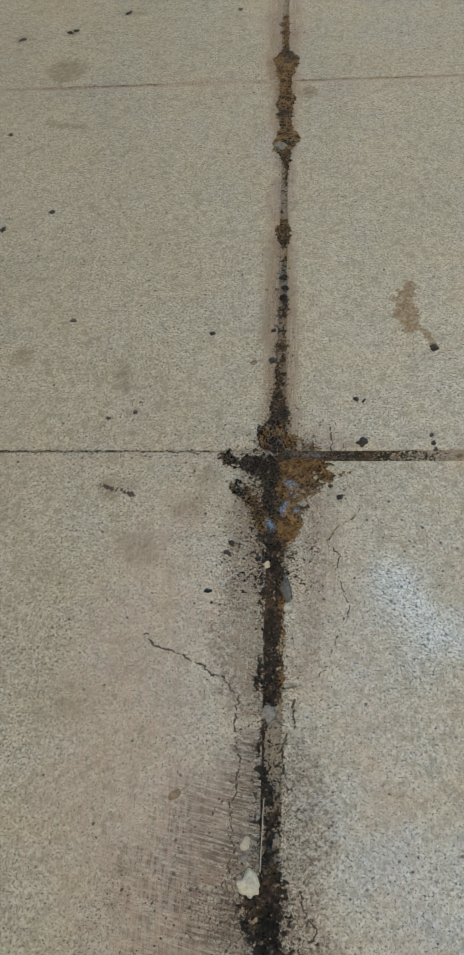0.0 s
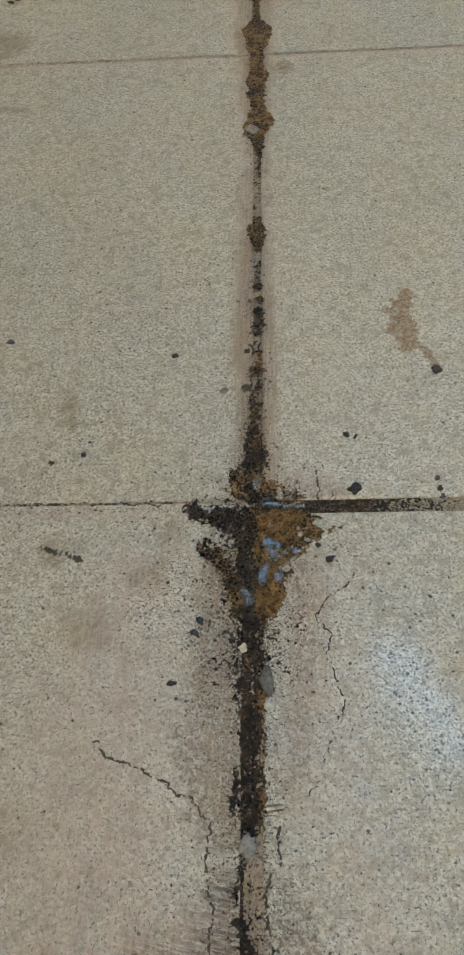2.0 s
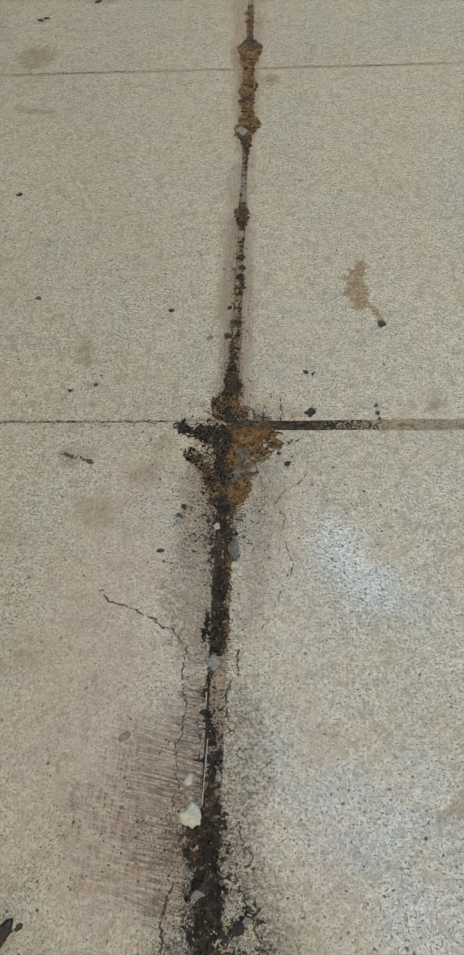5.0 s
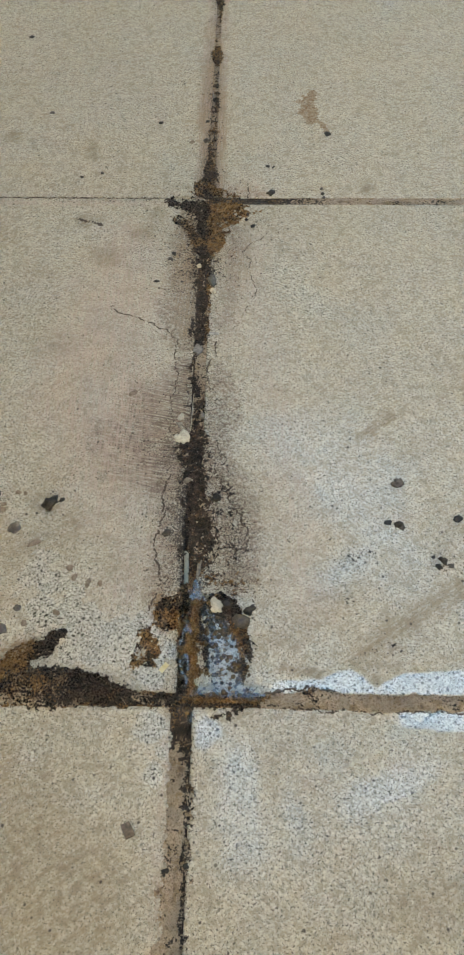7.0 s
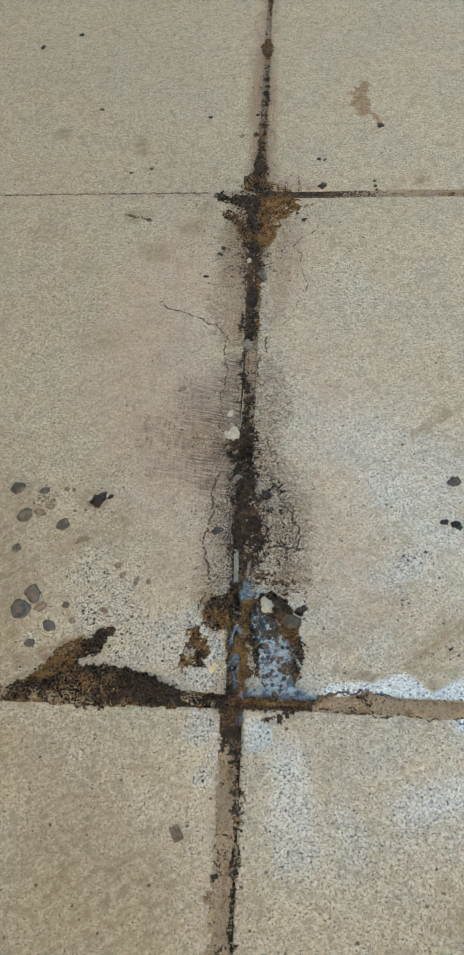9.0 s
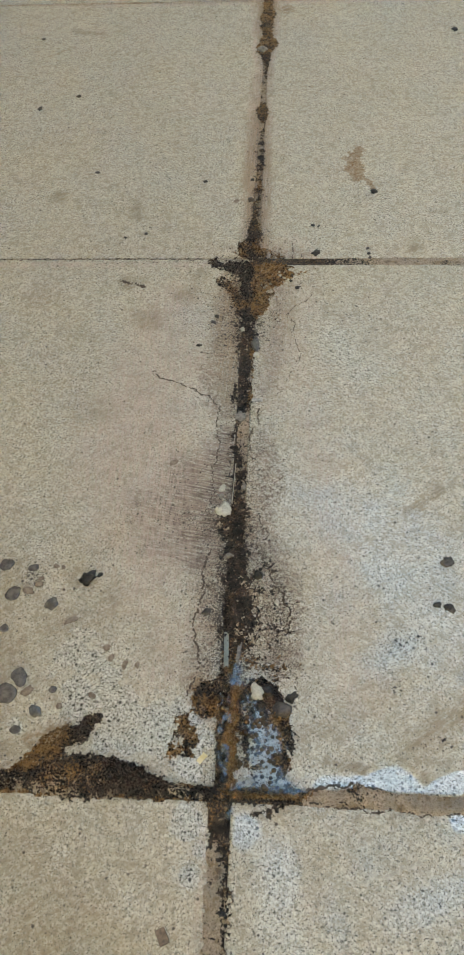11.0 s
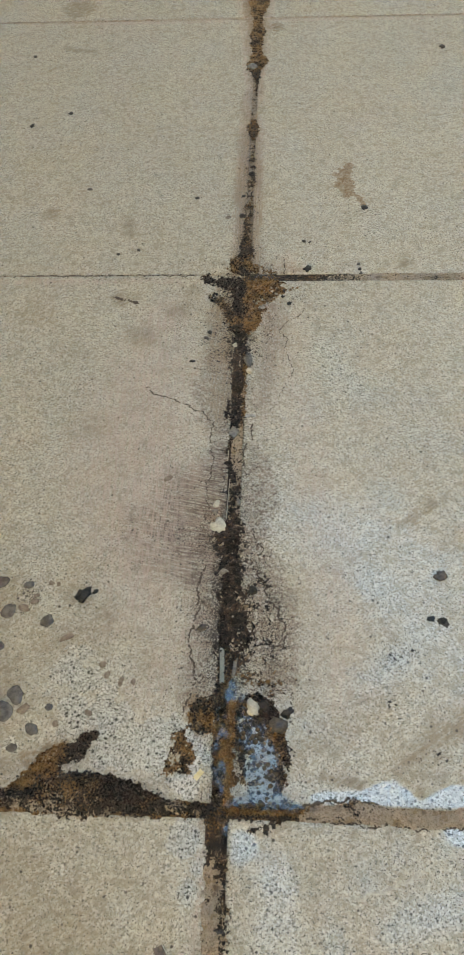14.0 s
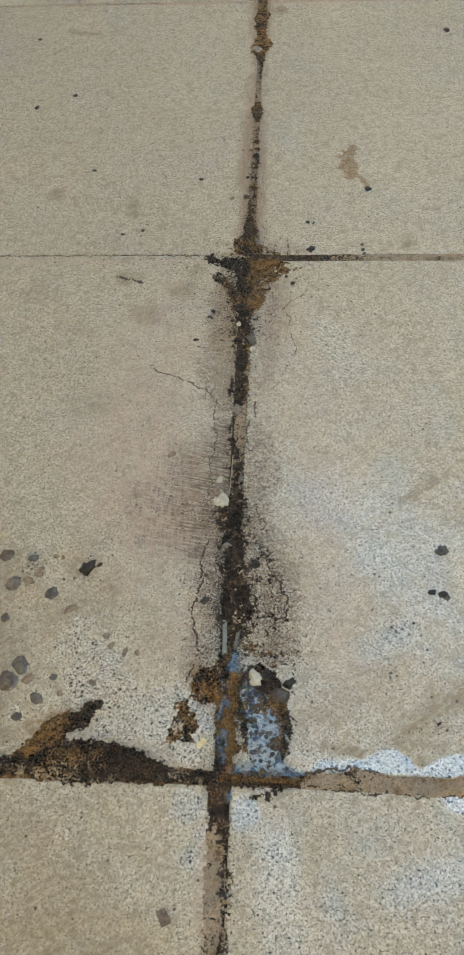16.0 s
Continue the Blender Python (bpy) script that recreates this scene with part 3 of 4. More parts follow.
# ---- dirt in the joints and on the tiles ----
def field(x0, x1, y0, y1, step):
    return np.meshgrid(np.arange(x0, x1 + step, step), np.arange(y0, y1 + step, step))


def layer(name, box, step, fn, label, category="dirt", kind="stuff", material=None):
    """A sheet of dirt over box: fn gives the height in mm (None where there is none) and the look."""
    X, Y = field(*box, step)
    h, rust, sand, wet = fn(X, Y)
    return top(name, gmesh(name, X, Y + skew(X, Y), np.maximum(h, -6), keep=h > -5, attrs={"rust": rust, "sand": sand, "wet": wet}, material=material or CRUST),
               label, category, kind=kind)


NONE = -99.0


def rag(X, Y, amp, seed=0):
    """Ragged crumbling of an outline at three sizes, in mm."""
    return amp * (0.9 * fbm(X, Y, 12, seed, 3) + 0.8 * fbm(X, Y, 4.0, seed + 2, 3) + 0.8 * fbm(X, Y, 1.7, seed + 4, 2))


def heap(sd, thick, edge, X, Y, rough=0.45, size=6, seed=0):
    """Height of a crust that rises from its edge to its thickness, with a lumpy top."""
    h = thick * np.clip(sd / edge, 0, 1) ** 0.7 * (1 + rough * fbm(X, Y, size, seed)) + 0.7 * fbm(X, Y, 2.6, seed + 1, 2) * np.clip(sd / 2, 0, 1)
    return np.where(sd > -0.2, h + 0.12, NONE)


def upright_joint(X, Y):
    """Filling of the long joint: sandy in the near row, dark and sunken elsewhere."""
    near = Y < -612
    h = np.where(near, -0.15 + 0.5 * fbm(X, Y, 7, 1), -1.6 + 0.8 * fbm(X, Y, 8, 2) + 1.3 * soft(60 - np.abs(Y + 165), 30))
    gap = near & (X + 3.2 * fbm(Y, X, 14, 3) + 2.0 * fbm(X, Y, 4, 1) > 1.0)
    h = np.where(gap, -3.0 + 1.0 * fbm(X, Y, 6, 4), h)
    sand = np.where(near, 0.9, np.where(Y > 60, 0.75, 0.15 + 0.35 * fbm(X, Y, 30, 3)))
    sand = np.where(gap, 0.0, sand)
    sand = np.where(near & (Y > -652 + 8 * fbm(X, Y, 12, 2)), 0.1, sand)
    sand = np.where((np.abs(Y + 165) < 75) & (X + 4 * fbm(X, Y, 9, 6) > -2.5), 0.62, sand)
    pale = (Y > -345) & (Y < -225) & (X > -9)
    sand = np.where(pale, 0.75, sand)
    return h, 0.25 * soft(Y + 80, 60), sand, 0.1 + 0 * X


layer("joint_filling", (-14, 8, -1200, 1190), 1.5, upright_joint, "sandy brown joint filling with dark open gaps between tiles")


def cross_right(X, Y):
    return -1.3 + 0.8 * soft(X - 100, 50) + 0.7 * fbm(X, Y, 6, 1), 0.1 + 0.2 * fbm(X, Y, 30, 2), 0.05 + 0.75 * soft(X - 95, 60) + 0.3 * fbm(X, Y, 22, 4), 0.15 + 0 * X


layer("joint_filling", (3, 596, -11, 5), 1.6, cross_right, "dark brown dirt packed in the wide cross joint")


def cross_left(X, Y):
    return -0.6 + 0.25 * fbm(X, Y, 6, 1), 0.25 + 0 * X, 0.7 + 0.5 * fbm(X, Y, 25, 2), 0.1 + 0 * X


layer("joint_filling", (-596, -3, -3, 6), 2.0, cross_left, "thin dark line of dirt in a tight tile joint")


def far_line(X, Y):
    return -0.14 + 0.35 * fbm(X, Y, 14, 1), 0.9 + 0.2 * fbm(X, Y, 40, 2), np.where(X > 0, 1.1, 0.7) + 0.4 * fbm(X, Y, 40, 3), 0 * X


layer("joint_filling", (-596, 596, 595, 600.5), 2.0, far_line, "thin rusty tan line of dirt in a tight tile joint")


def near_cross(X, Y):
    """Mortar of the near cross joint: grey tan crust right, dark left."""
    h = -0.3 + 0.6 * fbm(X, Y, 9, 1)
    sand = np.where(X > 60, 0.8, 0.1) + 0.3 * fbm(X, Y, 26, 3)
    return h, np.where(X < 60, 0.6, 0.35) + 0.4 * fbm(X, Y, 20, 2), sand, 0.3 + 0 * X


layer("joint_filling", (-596, 596, -617, -601), 1.4, near_cross, "tan and brown mortar crumbling in the near cross joint")


def mortar_ridge(X, Y):
    fy = Y + 2.2 * fbm(X, Y, 16, 1)
    sd = many(X, fy, [[(66, -609, 4), (90, -607, 6), (104, -606, 9), (122, -609, 8), (160, -611, 6), (200, -611, 6), (300, -611, 6)]])
    sd = sd + rag(X, Y, 2.2)
    h = heap(sd, 1.3, 4, X, Y, 0.5, 9, 2)
    return h, 0.35 + 0.4 * fbm(X, Y, 18, 2), 0.85 - 0.6 * soft(5 - np.hypot(X - 100, Y + 601), 4) + 0.25 * fbm(X, Y, 24, 4), 0.2 + 0 * X


layer("mortar_smear", (56, 300, -626, -592), 0.9, mortar_ridge, "tan mortar smear bulging out of the tile joint", "mortar", "")


def stains_upper(X, Y):
    """Dark blotches strung along the far part of the long joint."""
    fx, fy = X + 2.2 * fbm(X, Y, 9, 1), Y + 3.5 * fbm(X, Y, 12, 2)
    sd = blobs(fx, fy, [(3, 430, 4), (4, 408, 4),
                        (3, 211, 4), (-5, 208, 3), (0, 718, 8), (0, 740, 8), (0, 690, 5), (2, 190, 4), (1, 128, 4), (-7, 112, 5), (1, 225, 3), (-16, 208, 2.5)])
    sd = np.maximum(sd, many(fx, fy, [[(3, 664, 10), (2, 648, 18), (1, 630, 15), (1, 608, 11)], [(1, 572, 9), (2, 552, 12), (0, 520, 11)],
                                      [(3, 492, 10), (4, 472, 15), (-2, 452, 13), (2, 436, 7)], [(1, 316, 5), (0, 302, 10), (1, 286, 7), (1, 276, 3)]]))
    sd = np.maximum(sd, chain(fx, fy, [(1, 760, 5), (1, 690, 4), (1, 620, 9), (1, 560, 7.5), (1, 450, 8), (3, 415, 4), (3, 380, 1)]))
    sd = np.maximum(sd, chain(fx, fy, [(-4, 130, 1), (-3, 90, 3), (-5, 50, 6), (-3, 25, 9)]))
    grit = np.interp(Y, [0, 100, 200, 300, 420, 480, 800], [4.0, 3.2, 2.4, 1.2, 0.8, 0.4, 0.4]) - 0.48 * np.abs(X - 1) + 3.2 * fbm(X, Y, 5.5, 3, 2) + 3.2 * fbm(X, Y, 2.0, 5, 2) - 1.9
    sd = np.maximum(sd + rag(X, Y, 2.2), grit)
    return heap(sd, 0.5, 3, X, Y, 0.4, 5, 3), 0.34 + 0.28 * soft(Y - 430, 80) + 0.3 * fbm(X, Y, 24, 1), 0.10 + 0.06 * soft(Y - 430, 80), 0.25 + 0 * X


layer("joint_grime", (-26, 26, 8, 770), 0.6, stains_upper, "dark brown blotches of grime along the tile joint")


def crust_cross(X, Y):
    """Black and rusty crust round the crossing of the joints."""
    fx, fy = X + 3.0 * fbm(X, Y, 11, 1), Y + 3.0 * fbm(X, Y, 11, 2)
    black = many(fx, fy, [[(-48, -6, 6), (-36, -10, 9), (-22, -15, 13), (-12, -20, 14)], [(-10, -30, 10), (-8, -62, 8), (-8, -84, 8)], [(-6, 34, 5), (-4, 8, 7)]])
    orange = many(fx, fy, [[(-16, 14, 8), (-14, 25, 7), (0, 22, 9), (8, 13, 8), (17, 8, 5)], [(8, -14, 10), (24, -17, 14), (42, -20, 12), (54, -22, 6)],
                           [(10, -38, 13), (27, -36, 11), (36, -34, 6)], [(12, -60, 12), (6, -84, 8)], [(-38, -34, 5), (-27, -44, 9), (-20, -60, 8), (-12, -80, 7)],
                           [(30, 10, 3), (20, 6, 5)]])
    tail = chain(fx, fy, [(-7, -90, 9), (-5, -120, 10), (-4, -160, 10.5), (-5, -205, 9), (-6, -228, 5)]) + rag(X, Y, 2.2, 3)
    holes = 5.5 * np.clip(fbm(X, Y, 9, 5, 3) - 0.30 + 0.25 * soft(X - 34, 10), 0, 1) * soft(X - 8, 6)
    web = many(fx, fy, [[(-14, -50, 6), (-10, -82, 9)], [(16, -24, 12), (12, -50, 16), (4, -84, 12)]])
    sd = np.maximum(np.maximum(np.maximum(black, orange), tail), web) + rag(X, Y, 4.8) - 9 * holes
    halo = 3.6 - 0.13 * np.hypot((X + 7) * 0.85, np.maximum(np.abs(Y + 60) - 60, 0)) + 3.5 * fbm(X, Y, 6, 3, 2) + 4.5 * fbm(X, Y, 2.0, 4, 2) - 3.8
    sd = np.maximum(sd, np.minimum(halo, 2))
    rust = (0.75 - 0.35 * soft(-X - 8, 6)) * soft(orange - 0.6 * black + 1.0 + 3.0 * fbm(X, Y, 9, 2), 9) + 0.15 * soft(web, 6) - 0.45 * soft(tail - 2, 6)
    rust = np.maximum(rust, 0.75 * soft(4.5 - np.abs(X - 5 - 1.5 * fbm(Y, X, 30, 1)), 3) * soft(-Y - 130, 40))
    groove = soft(5 - np.abs(X + 7), 3) * soft(-100 - Y, 10)
    h = heap(sd, 1.1, 5, X, Y, 0.7, 7, 1)
    h = np.where(h > -5, h - 1.6 * groove - 1.0 * soft(3.2 - np.abs(Y + 3), 2) * soft(X - 6, 4), h)
    return h, rust, 0.08 + 0.3 * soft(tail, 6) * (fbm(X, Y, 14, 5) > 0.45), 0.45 * soft(60 + Y, 60) + 0.2


layer("dirt_crust", (-72, 92, -240, 52), 0.48, crust_cross, "black and rusty orange dirt crust round the joint crossing", "dirt", "")


def grit_middle(X, Y):
    """Dark granular dirt in the middle of the long joint."""
    fx, fy = X + 2.5 * fbm(X, Y, 10, 1), Y + 3.0 * fbm(X, Y, 14, 2)
    core = many(fx, fy, [[(-12, -246, 1.5), (-10, -275, 2.5), (-3, -300, 6), (-2, -340, 6), (-6, -362, 9)], [(-16, -360, 8), (-12, -376, 8)],
                         [(-4, -388, 10), (0, -420, 13), (2, -450, 13), (3, -476, 11), (4, -492, 5)], [(-6, -385, 8), (-8, -470, 5)]])
    sd = core + rag(X, Y, 5.2)
    w = np.interp(-Y, [240, 300, 350, 400, 450, 510, 540], [2, 4, 8, 12, 17, 16, 6])
    cx = np.interp(-Y, [240, 350, 450, 530], [-8, -6, 10, 22])
    grit = 1.5 * (1 - (np.abs(X - cx) / (w * 2.0)) ** 2) + 3.4 * fbm(X, Y, 5.5, 3, 2) + 4.0 * fbm(X, Y, 1.9, 4, 2) - 2.5
    sd = np.maximum(sd, np.minimum(grit, 2.5))
    sand = 0.08 + 0.5 * (fbm(X, Y, 9, 5) > 0.55)
    return heap(sd, 0.9, 4, X, Y, 0.8, 5, 2), 0.02 + 0.5 * soft(-488 - Y, 16), sand, 0.12 + 0 * X


layer("joint_grime", (-48, 66, -552, -240), 0.45, grit_middle, "dark brown granular grime spilling from the joint")


def heap_left(X, Y):
    """The brown muddy heap beside the near crossing."""
    fx, fy = X + 3.0 * fbm(X, Y, 10, 1), Y + 2.2 * fbm(X, Y, 9, 2)
    sd = many(fx, fy, [[(-300, -609, 3), (-196, -609, 4), (-172, -603, 11), (-150, -598, 18), (-126, -600, 19), (-100, -600, 17), (-76, -601, 14), (-56, -606, 8),
                        (-36, -609, 4.5), (-12, -609, 5)],
                       [(-156, -590, 12), (-144, -574, 11), (-130, -564, 8)], [(-128, -570, 7), (-117, -556, 7), (-112, -553, 5)]])
    sd = sd + rag(X, Y, 2.4)
    rust = 1.0 * soft(chain(X, Y, [(-172, -586, 14), (-146, -568, 13)]), 8) + 0.4 * soft(chain(X, Y, [(-150, -602, 12), (-118, -600, 14)]), 14) + 0.06 + 0.55 * fbm(X, Y, 22, 4)
    rust = rust * (1 - soft(chain(X, Y, [(-92, -594, 10), (-66, -594, 9)]), 6))
    h = heap(sd, 3.2, 11, X, Y, 0.6, 7, 1) + np.where(sd > 0, 0.5 * fbm(X + Y, Y - X * 0.3, 5, 5, 2), 0)
    return h, rust, 0.12 + 0.4 * fbm(X, Y, 9, 5) + 0.22 * soft(-605 - Y, 8) - 0.4 * soft(chain(X, Y, [(-92, -594, 12), (-60, -598, 9)]), 8), 0.4 + 0.3 * fbm(X, Y, 20, 2) + 0.4 * soft(chain(X, Y, [(-92, -594, 12), (-60, -598, 9)]), 8)


layer("mud_patch", (-310, -6, -628, -542), 0.5, heap_left, "dark brown damp mud heap caked over the joint", "mud", "")


def dark_smear(X, Y):
    fx, fy = X + 3.0 * fbm(X, Y, 8, 1), Y + 1.5 * fbm(X, Y, 6, 2)
    sd = many(fx, fy, [[(20, -622, 2), (28, -622, 3.4), (38, -617, 2.4)], [(22, -616, 1), (30, -615, 1.2)]]) + rag(X, Y, 3.0)
    return heap(sd, 0.4, 3, X, Y, 0.6, 4, 2), 0.1 + 0 * X, 0.05 + 0 * X, 0.2 + 0 * X


layer("dirt_smear", (10, 48, -632, -606), 0.6, dark_smear, "dark ragged smear of dirt on the pale tile", "dirt", "")


def edge_near(X, Y):
    """Dark ragged dirt down the near part of the long joint."""
    fx, fy = X + 2.0 * fbm(X, Y, 12, 1), Y + 3.0 * fbm(X, Y, 14, 2)
    sd = many(fx, fy, [[(-4, -612, 8), (-3, -635, 8), (0, -652, 5), (2, -668, 3)], [(3, -660, 2.4), (2.5, -690, 2.0), (3, -698, 4), (2, -712, 2), (3, -736, 3), (2, -760, 1.6), (2, -900, 1.6)]])
    return heap(sd + rag(X, Y, 4.4), 0.9, 3, X, Y, 0.7, 5, 2), 0.2 + 0.5 * fbm(X, Y, 9, 3), 0.12 + 0.3 * soft(-650 - Y, 20), 0.1 + 0 * X


layer("joint_grime", (-24, 20, -900, -606), 0.55, edge_near, "dark ragged grime along the open edge of the joint")


def sand_near(X, Y):
    """Sandy crumbs that have spread from the near part of the long joint."""
    fx = X + 1.6 * fbm(X, Y, 14, 2) + 4.0 * fbm(X, Y, 36, 4)
    sd = many(fx, Y, [[(-7, -646, 4), (-8, -670, 7), (-8, -720, 7), (-9, -760, 7.5), (-9, -900, 8)]]) + rag(X, Y, 4.6)
    return heap(sd, 0.35, 4, X, Y, 0.7, 5, 4), 0.3 + 0 * X, 0.95 + 0.5 * fbm(X, Y, 10, 3), 0 * X


layer("joint_sand", (-24, 6, -900, -636), 0.6, sand_near, "pinkish tan sand spilling from the tile joint")


def small_rust(X, Y):
    fx, fy = X + 3.0 * fbm(X, Y, 8, 1), Y + 2.5 * fbm(X, Y, 8, 2)
    sd = many(fx, fy, [[(-42, -551, 3), (-38, -560, 5), (-29, -567, 5.5), (-38, -577, 4.5), (-50, -581, 3)], [(-25, -525, 8), (-24, -540, 9)]])
    return heap(sd + rag(X, Y, 4.2) - 5 * np.clip(fbm(X, Y, 7, 4, 3) - 0.3, 0, 1), 0.6, 4, X, Y, 0.6, 5, 1), 0.5 + 0.6 * fbm(X, Y, 9, 4), 0.12 + 0 * X, 0.3 + 0 * X


layer("dirt_crust", (-62, -8, -592, -512), 0.4, small_rust, "brown rusty crust patch dried on the pale tile", "dirt", "")

WATER_LEVEL = 0.9


def pool_bed(X, Y):
    """Rusty slime, dark in the middle, that lifts through the water in lumps and rings."""
    fx, fy = X + 3.0 * fbm(X, Y, 10, 1), Y + 2.5 * fbm(X, Y, 10, 2)
    body = many(fx, fy, [[(-2, -512, 9), (-2, -545, 10), (-3, -600, 8)], [(14, -520, 8), (22, -552, 18), (30, -580, 19), (34, -598, 12)], [(10, -606, 10), (50, -607, 8), (68, -607, 4)],
                         [(-14, -524, 6), (-16, -545, 5)], [(-3, -612, 7)], [(24, -524, 10), (40, -540, 8), (50, -570, 5)]])
    sd = body + rag(X, Y, 2.6)
    pit = many(fx, fy, [[(3, -510, 5), (-6, -530, 5), (-7, -556, 4)], [(-5, -575, 3.5), (-5, -596, 3)], [(16, -540, 8), (26, -565, 15), (28, -590, 14)], [(12, -600, 6), (38, -602, 8), (58, -606, 4)], [(12, -513, 5)]])
    centres = np.random.default_rng(3).uniform((-16, -618), (62, -500), (420, 2))
    sizes = np.random.default_rng(4).uniform(0.9, 2.6, 420)
    foam = np.full(X.shape, -1.0)
    for (px, py), pr in zip(centres, sizes):
        foam = np.maximum(foam, 1.1 * np.clip(1 - ((X - px) ** 2 + (Y - py) ** 2) / pr ** 2, 0, 1) * min(1.0, pr / 2.4))
    lumps = 1.3 * np.maximum(foam, 0) - 0.45 + 0.8 * fbm(X, Y, 7.0, 4, 3) + 0.6 * fbm(X, Y, 2.4, 1, 2) + 0.4 * np.abs(fbm(X, Y, 14, 5, 2))
    h = 1.9 + 0.5 * fbm(X, Y, 9, 2) - 2.1 * soft(pit, 5) + 1.2 * lumps - 0.1
    ridge = many(fx, fy, [[(4, -524, 1.6), (2, -560, 2.0), (4, -602, 2.0)]])
    h = h + 1.1 * soft(ridge, 2)
    h = h * np.clip(sd / 3, 0, 1) + 0.1
    h = np.where(Y < -614, np.minimum(h, 0.7 + 0.4 * lumps), h)
    rust = soft(2 + ridge, 4) + 0.35 + 0.5 * fbm(X, Y, 15, 3) - 0.75 * soft(5 - np.hypot((X - 16) / 1.0, (Y + 548) / 2.2), 6) - 0.7 * soft(6 - np.hypot(X - 32, Y + 532), 8)
    rust = np.where(Y < -612, 0.1, rust)
    rust = np.maximum(rust, 0.9 * soft(3 - np.abs(Y + 609 - 1.5 * fbm(X, Y, 20, 1)), 2))
    return np.where(sd > -0.2, h, NONE), rust, 0.02 + 0 * X, 0.75 * soft(-Y - 500, 10) * soft(Y + 616, 8)


bed = layer("slime_patch", (-30, 80, -662, -494), 0.42, pool_bed, "wet rusty brown slime with bubbles at the joint crossing", "slime", "")


def bubble_mesh():
    bm = bmesh.new()
    bmesh.ops.create_uvsphere(bm, u_segments=12, v_segments=6, radius=MM)
    for v in bm.verts:
        v.co.z *= 0.75
    me = bpy.data.meshes.new("bubble")
    bm.to_mesh(me)
    for p in me.polygons:
        p.use_smooth = True
    me.materials.append(SLIME)
    return me


pick = random.Random(5)
BUBBLE = bubble_mesh()
for cx, cy, spread, count in ((20, -550, 11, 34), (34, -578, 10, 18), (44, -560, 6, 12), (30, -600, 14, 10), (6, -586, 4, 8), (-4, -540, 4, 5), (2, -612, 8, 8)):
    for _ in range(count):
        ob = part("bubble", BUBBLE, bed)
        r = pick.uniform(0.8, 2.4)
        ob.matrix_basis = pose((cx + pick.gauss(0, spread * 0.6)) * MM, (cy + pick.gauss(0, spread * 0.7)) * MM, (0.7 if cy > -605 else 0.5) * MM, 0, 0, pick.uniform(0, 90)) @ Matrix.Diagonal((r, r * pick.uniform(0.8, 1.1), r * 0.8, 1))


def water_sheet(name, box, shapes, level, label, seed=0):
    X, Y = field(*box, 0.5)
    fx, fy = X + 2.5 * fbm(X, Y, 9, seed), Y + 2.0 * fbm(X, Y, 9, seed + 1)
    sd = many(fx, fy, shapes) + rag(X, Y, 2.2, seed)
    edge = np.clip(sd / 2.0, 0, 1)
    Z = level - 0.5 * (1 - edge) ** 2 + 0.16 * fbm(X, Y, 9, 2, 2)
    ob = top(name, gmesh(name, X, Y, Z, keep=sd > 0, material=WATER), label, "puddle")
    ob.visible_shadow = False
    return ob


water_sheet("puddle", (-26, 78, -626, -496),
            [[(2, -506, 5), (-3, -530, 8), (-5, -560, 6), (-5, -602, 5)], [(14, -518, 6), (20, -545, 13), (30, -572, 18), (32, -597, 12)],
             [(0, -601, 5), (36, -600, 8), (60, -604, 3.5)], [(-18, -566, 3), (-19, -575, 3)]], WATER_LEVEL, "shallow oily puddle mirroring the blue sky over slime", 1)
water_sheet("puddle", (-10, 42, -12, 8), [[(4, -1, 3.6), (19, -2, 4.2), (35, -3, 3)]], 1.6, "thin film of water lying in the cross joint", 2)
water_sheet("puddle", (-20, 38, -86, -26), [[(6, -33, 5), (14, -36, 4)], [(12, -43, 5), (9, -38, 4)], [(26, -41, 4.5)], [(2, -62, 5), (5, -54, 4)], [(15, -60, 5)], [(-10, -72, 4), (-6, -78, 4)]], 1.95,
            "small drops of water among rusty crust", 3)
water_sheet("puddle", (-10, 8, 8, 28), [[(-2, 22, 4), (-1, 13, 4)]], 1.7, "small film of water on rusty crust", 4)
water_sheet("puddle", (-14, 12, -634, -612), [[(-4, -616, 5), (2, -622, 4)]], 0.7, "small film of water in the joint", 5)


TIDE = plain("tide_crust", (0.05, 0.034, 0.025), (0.13, 0.092, 0.068), 0.6, 400, 0.0006)


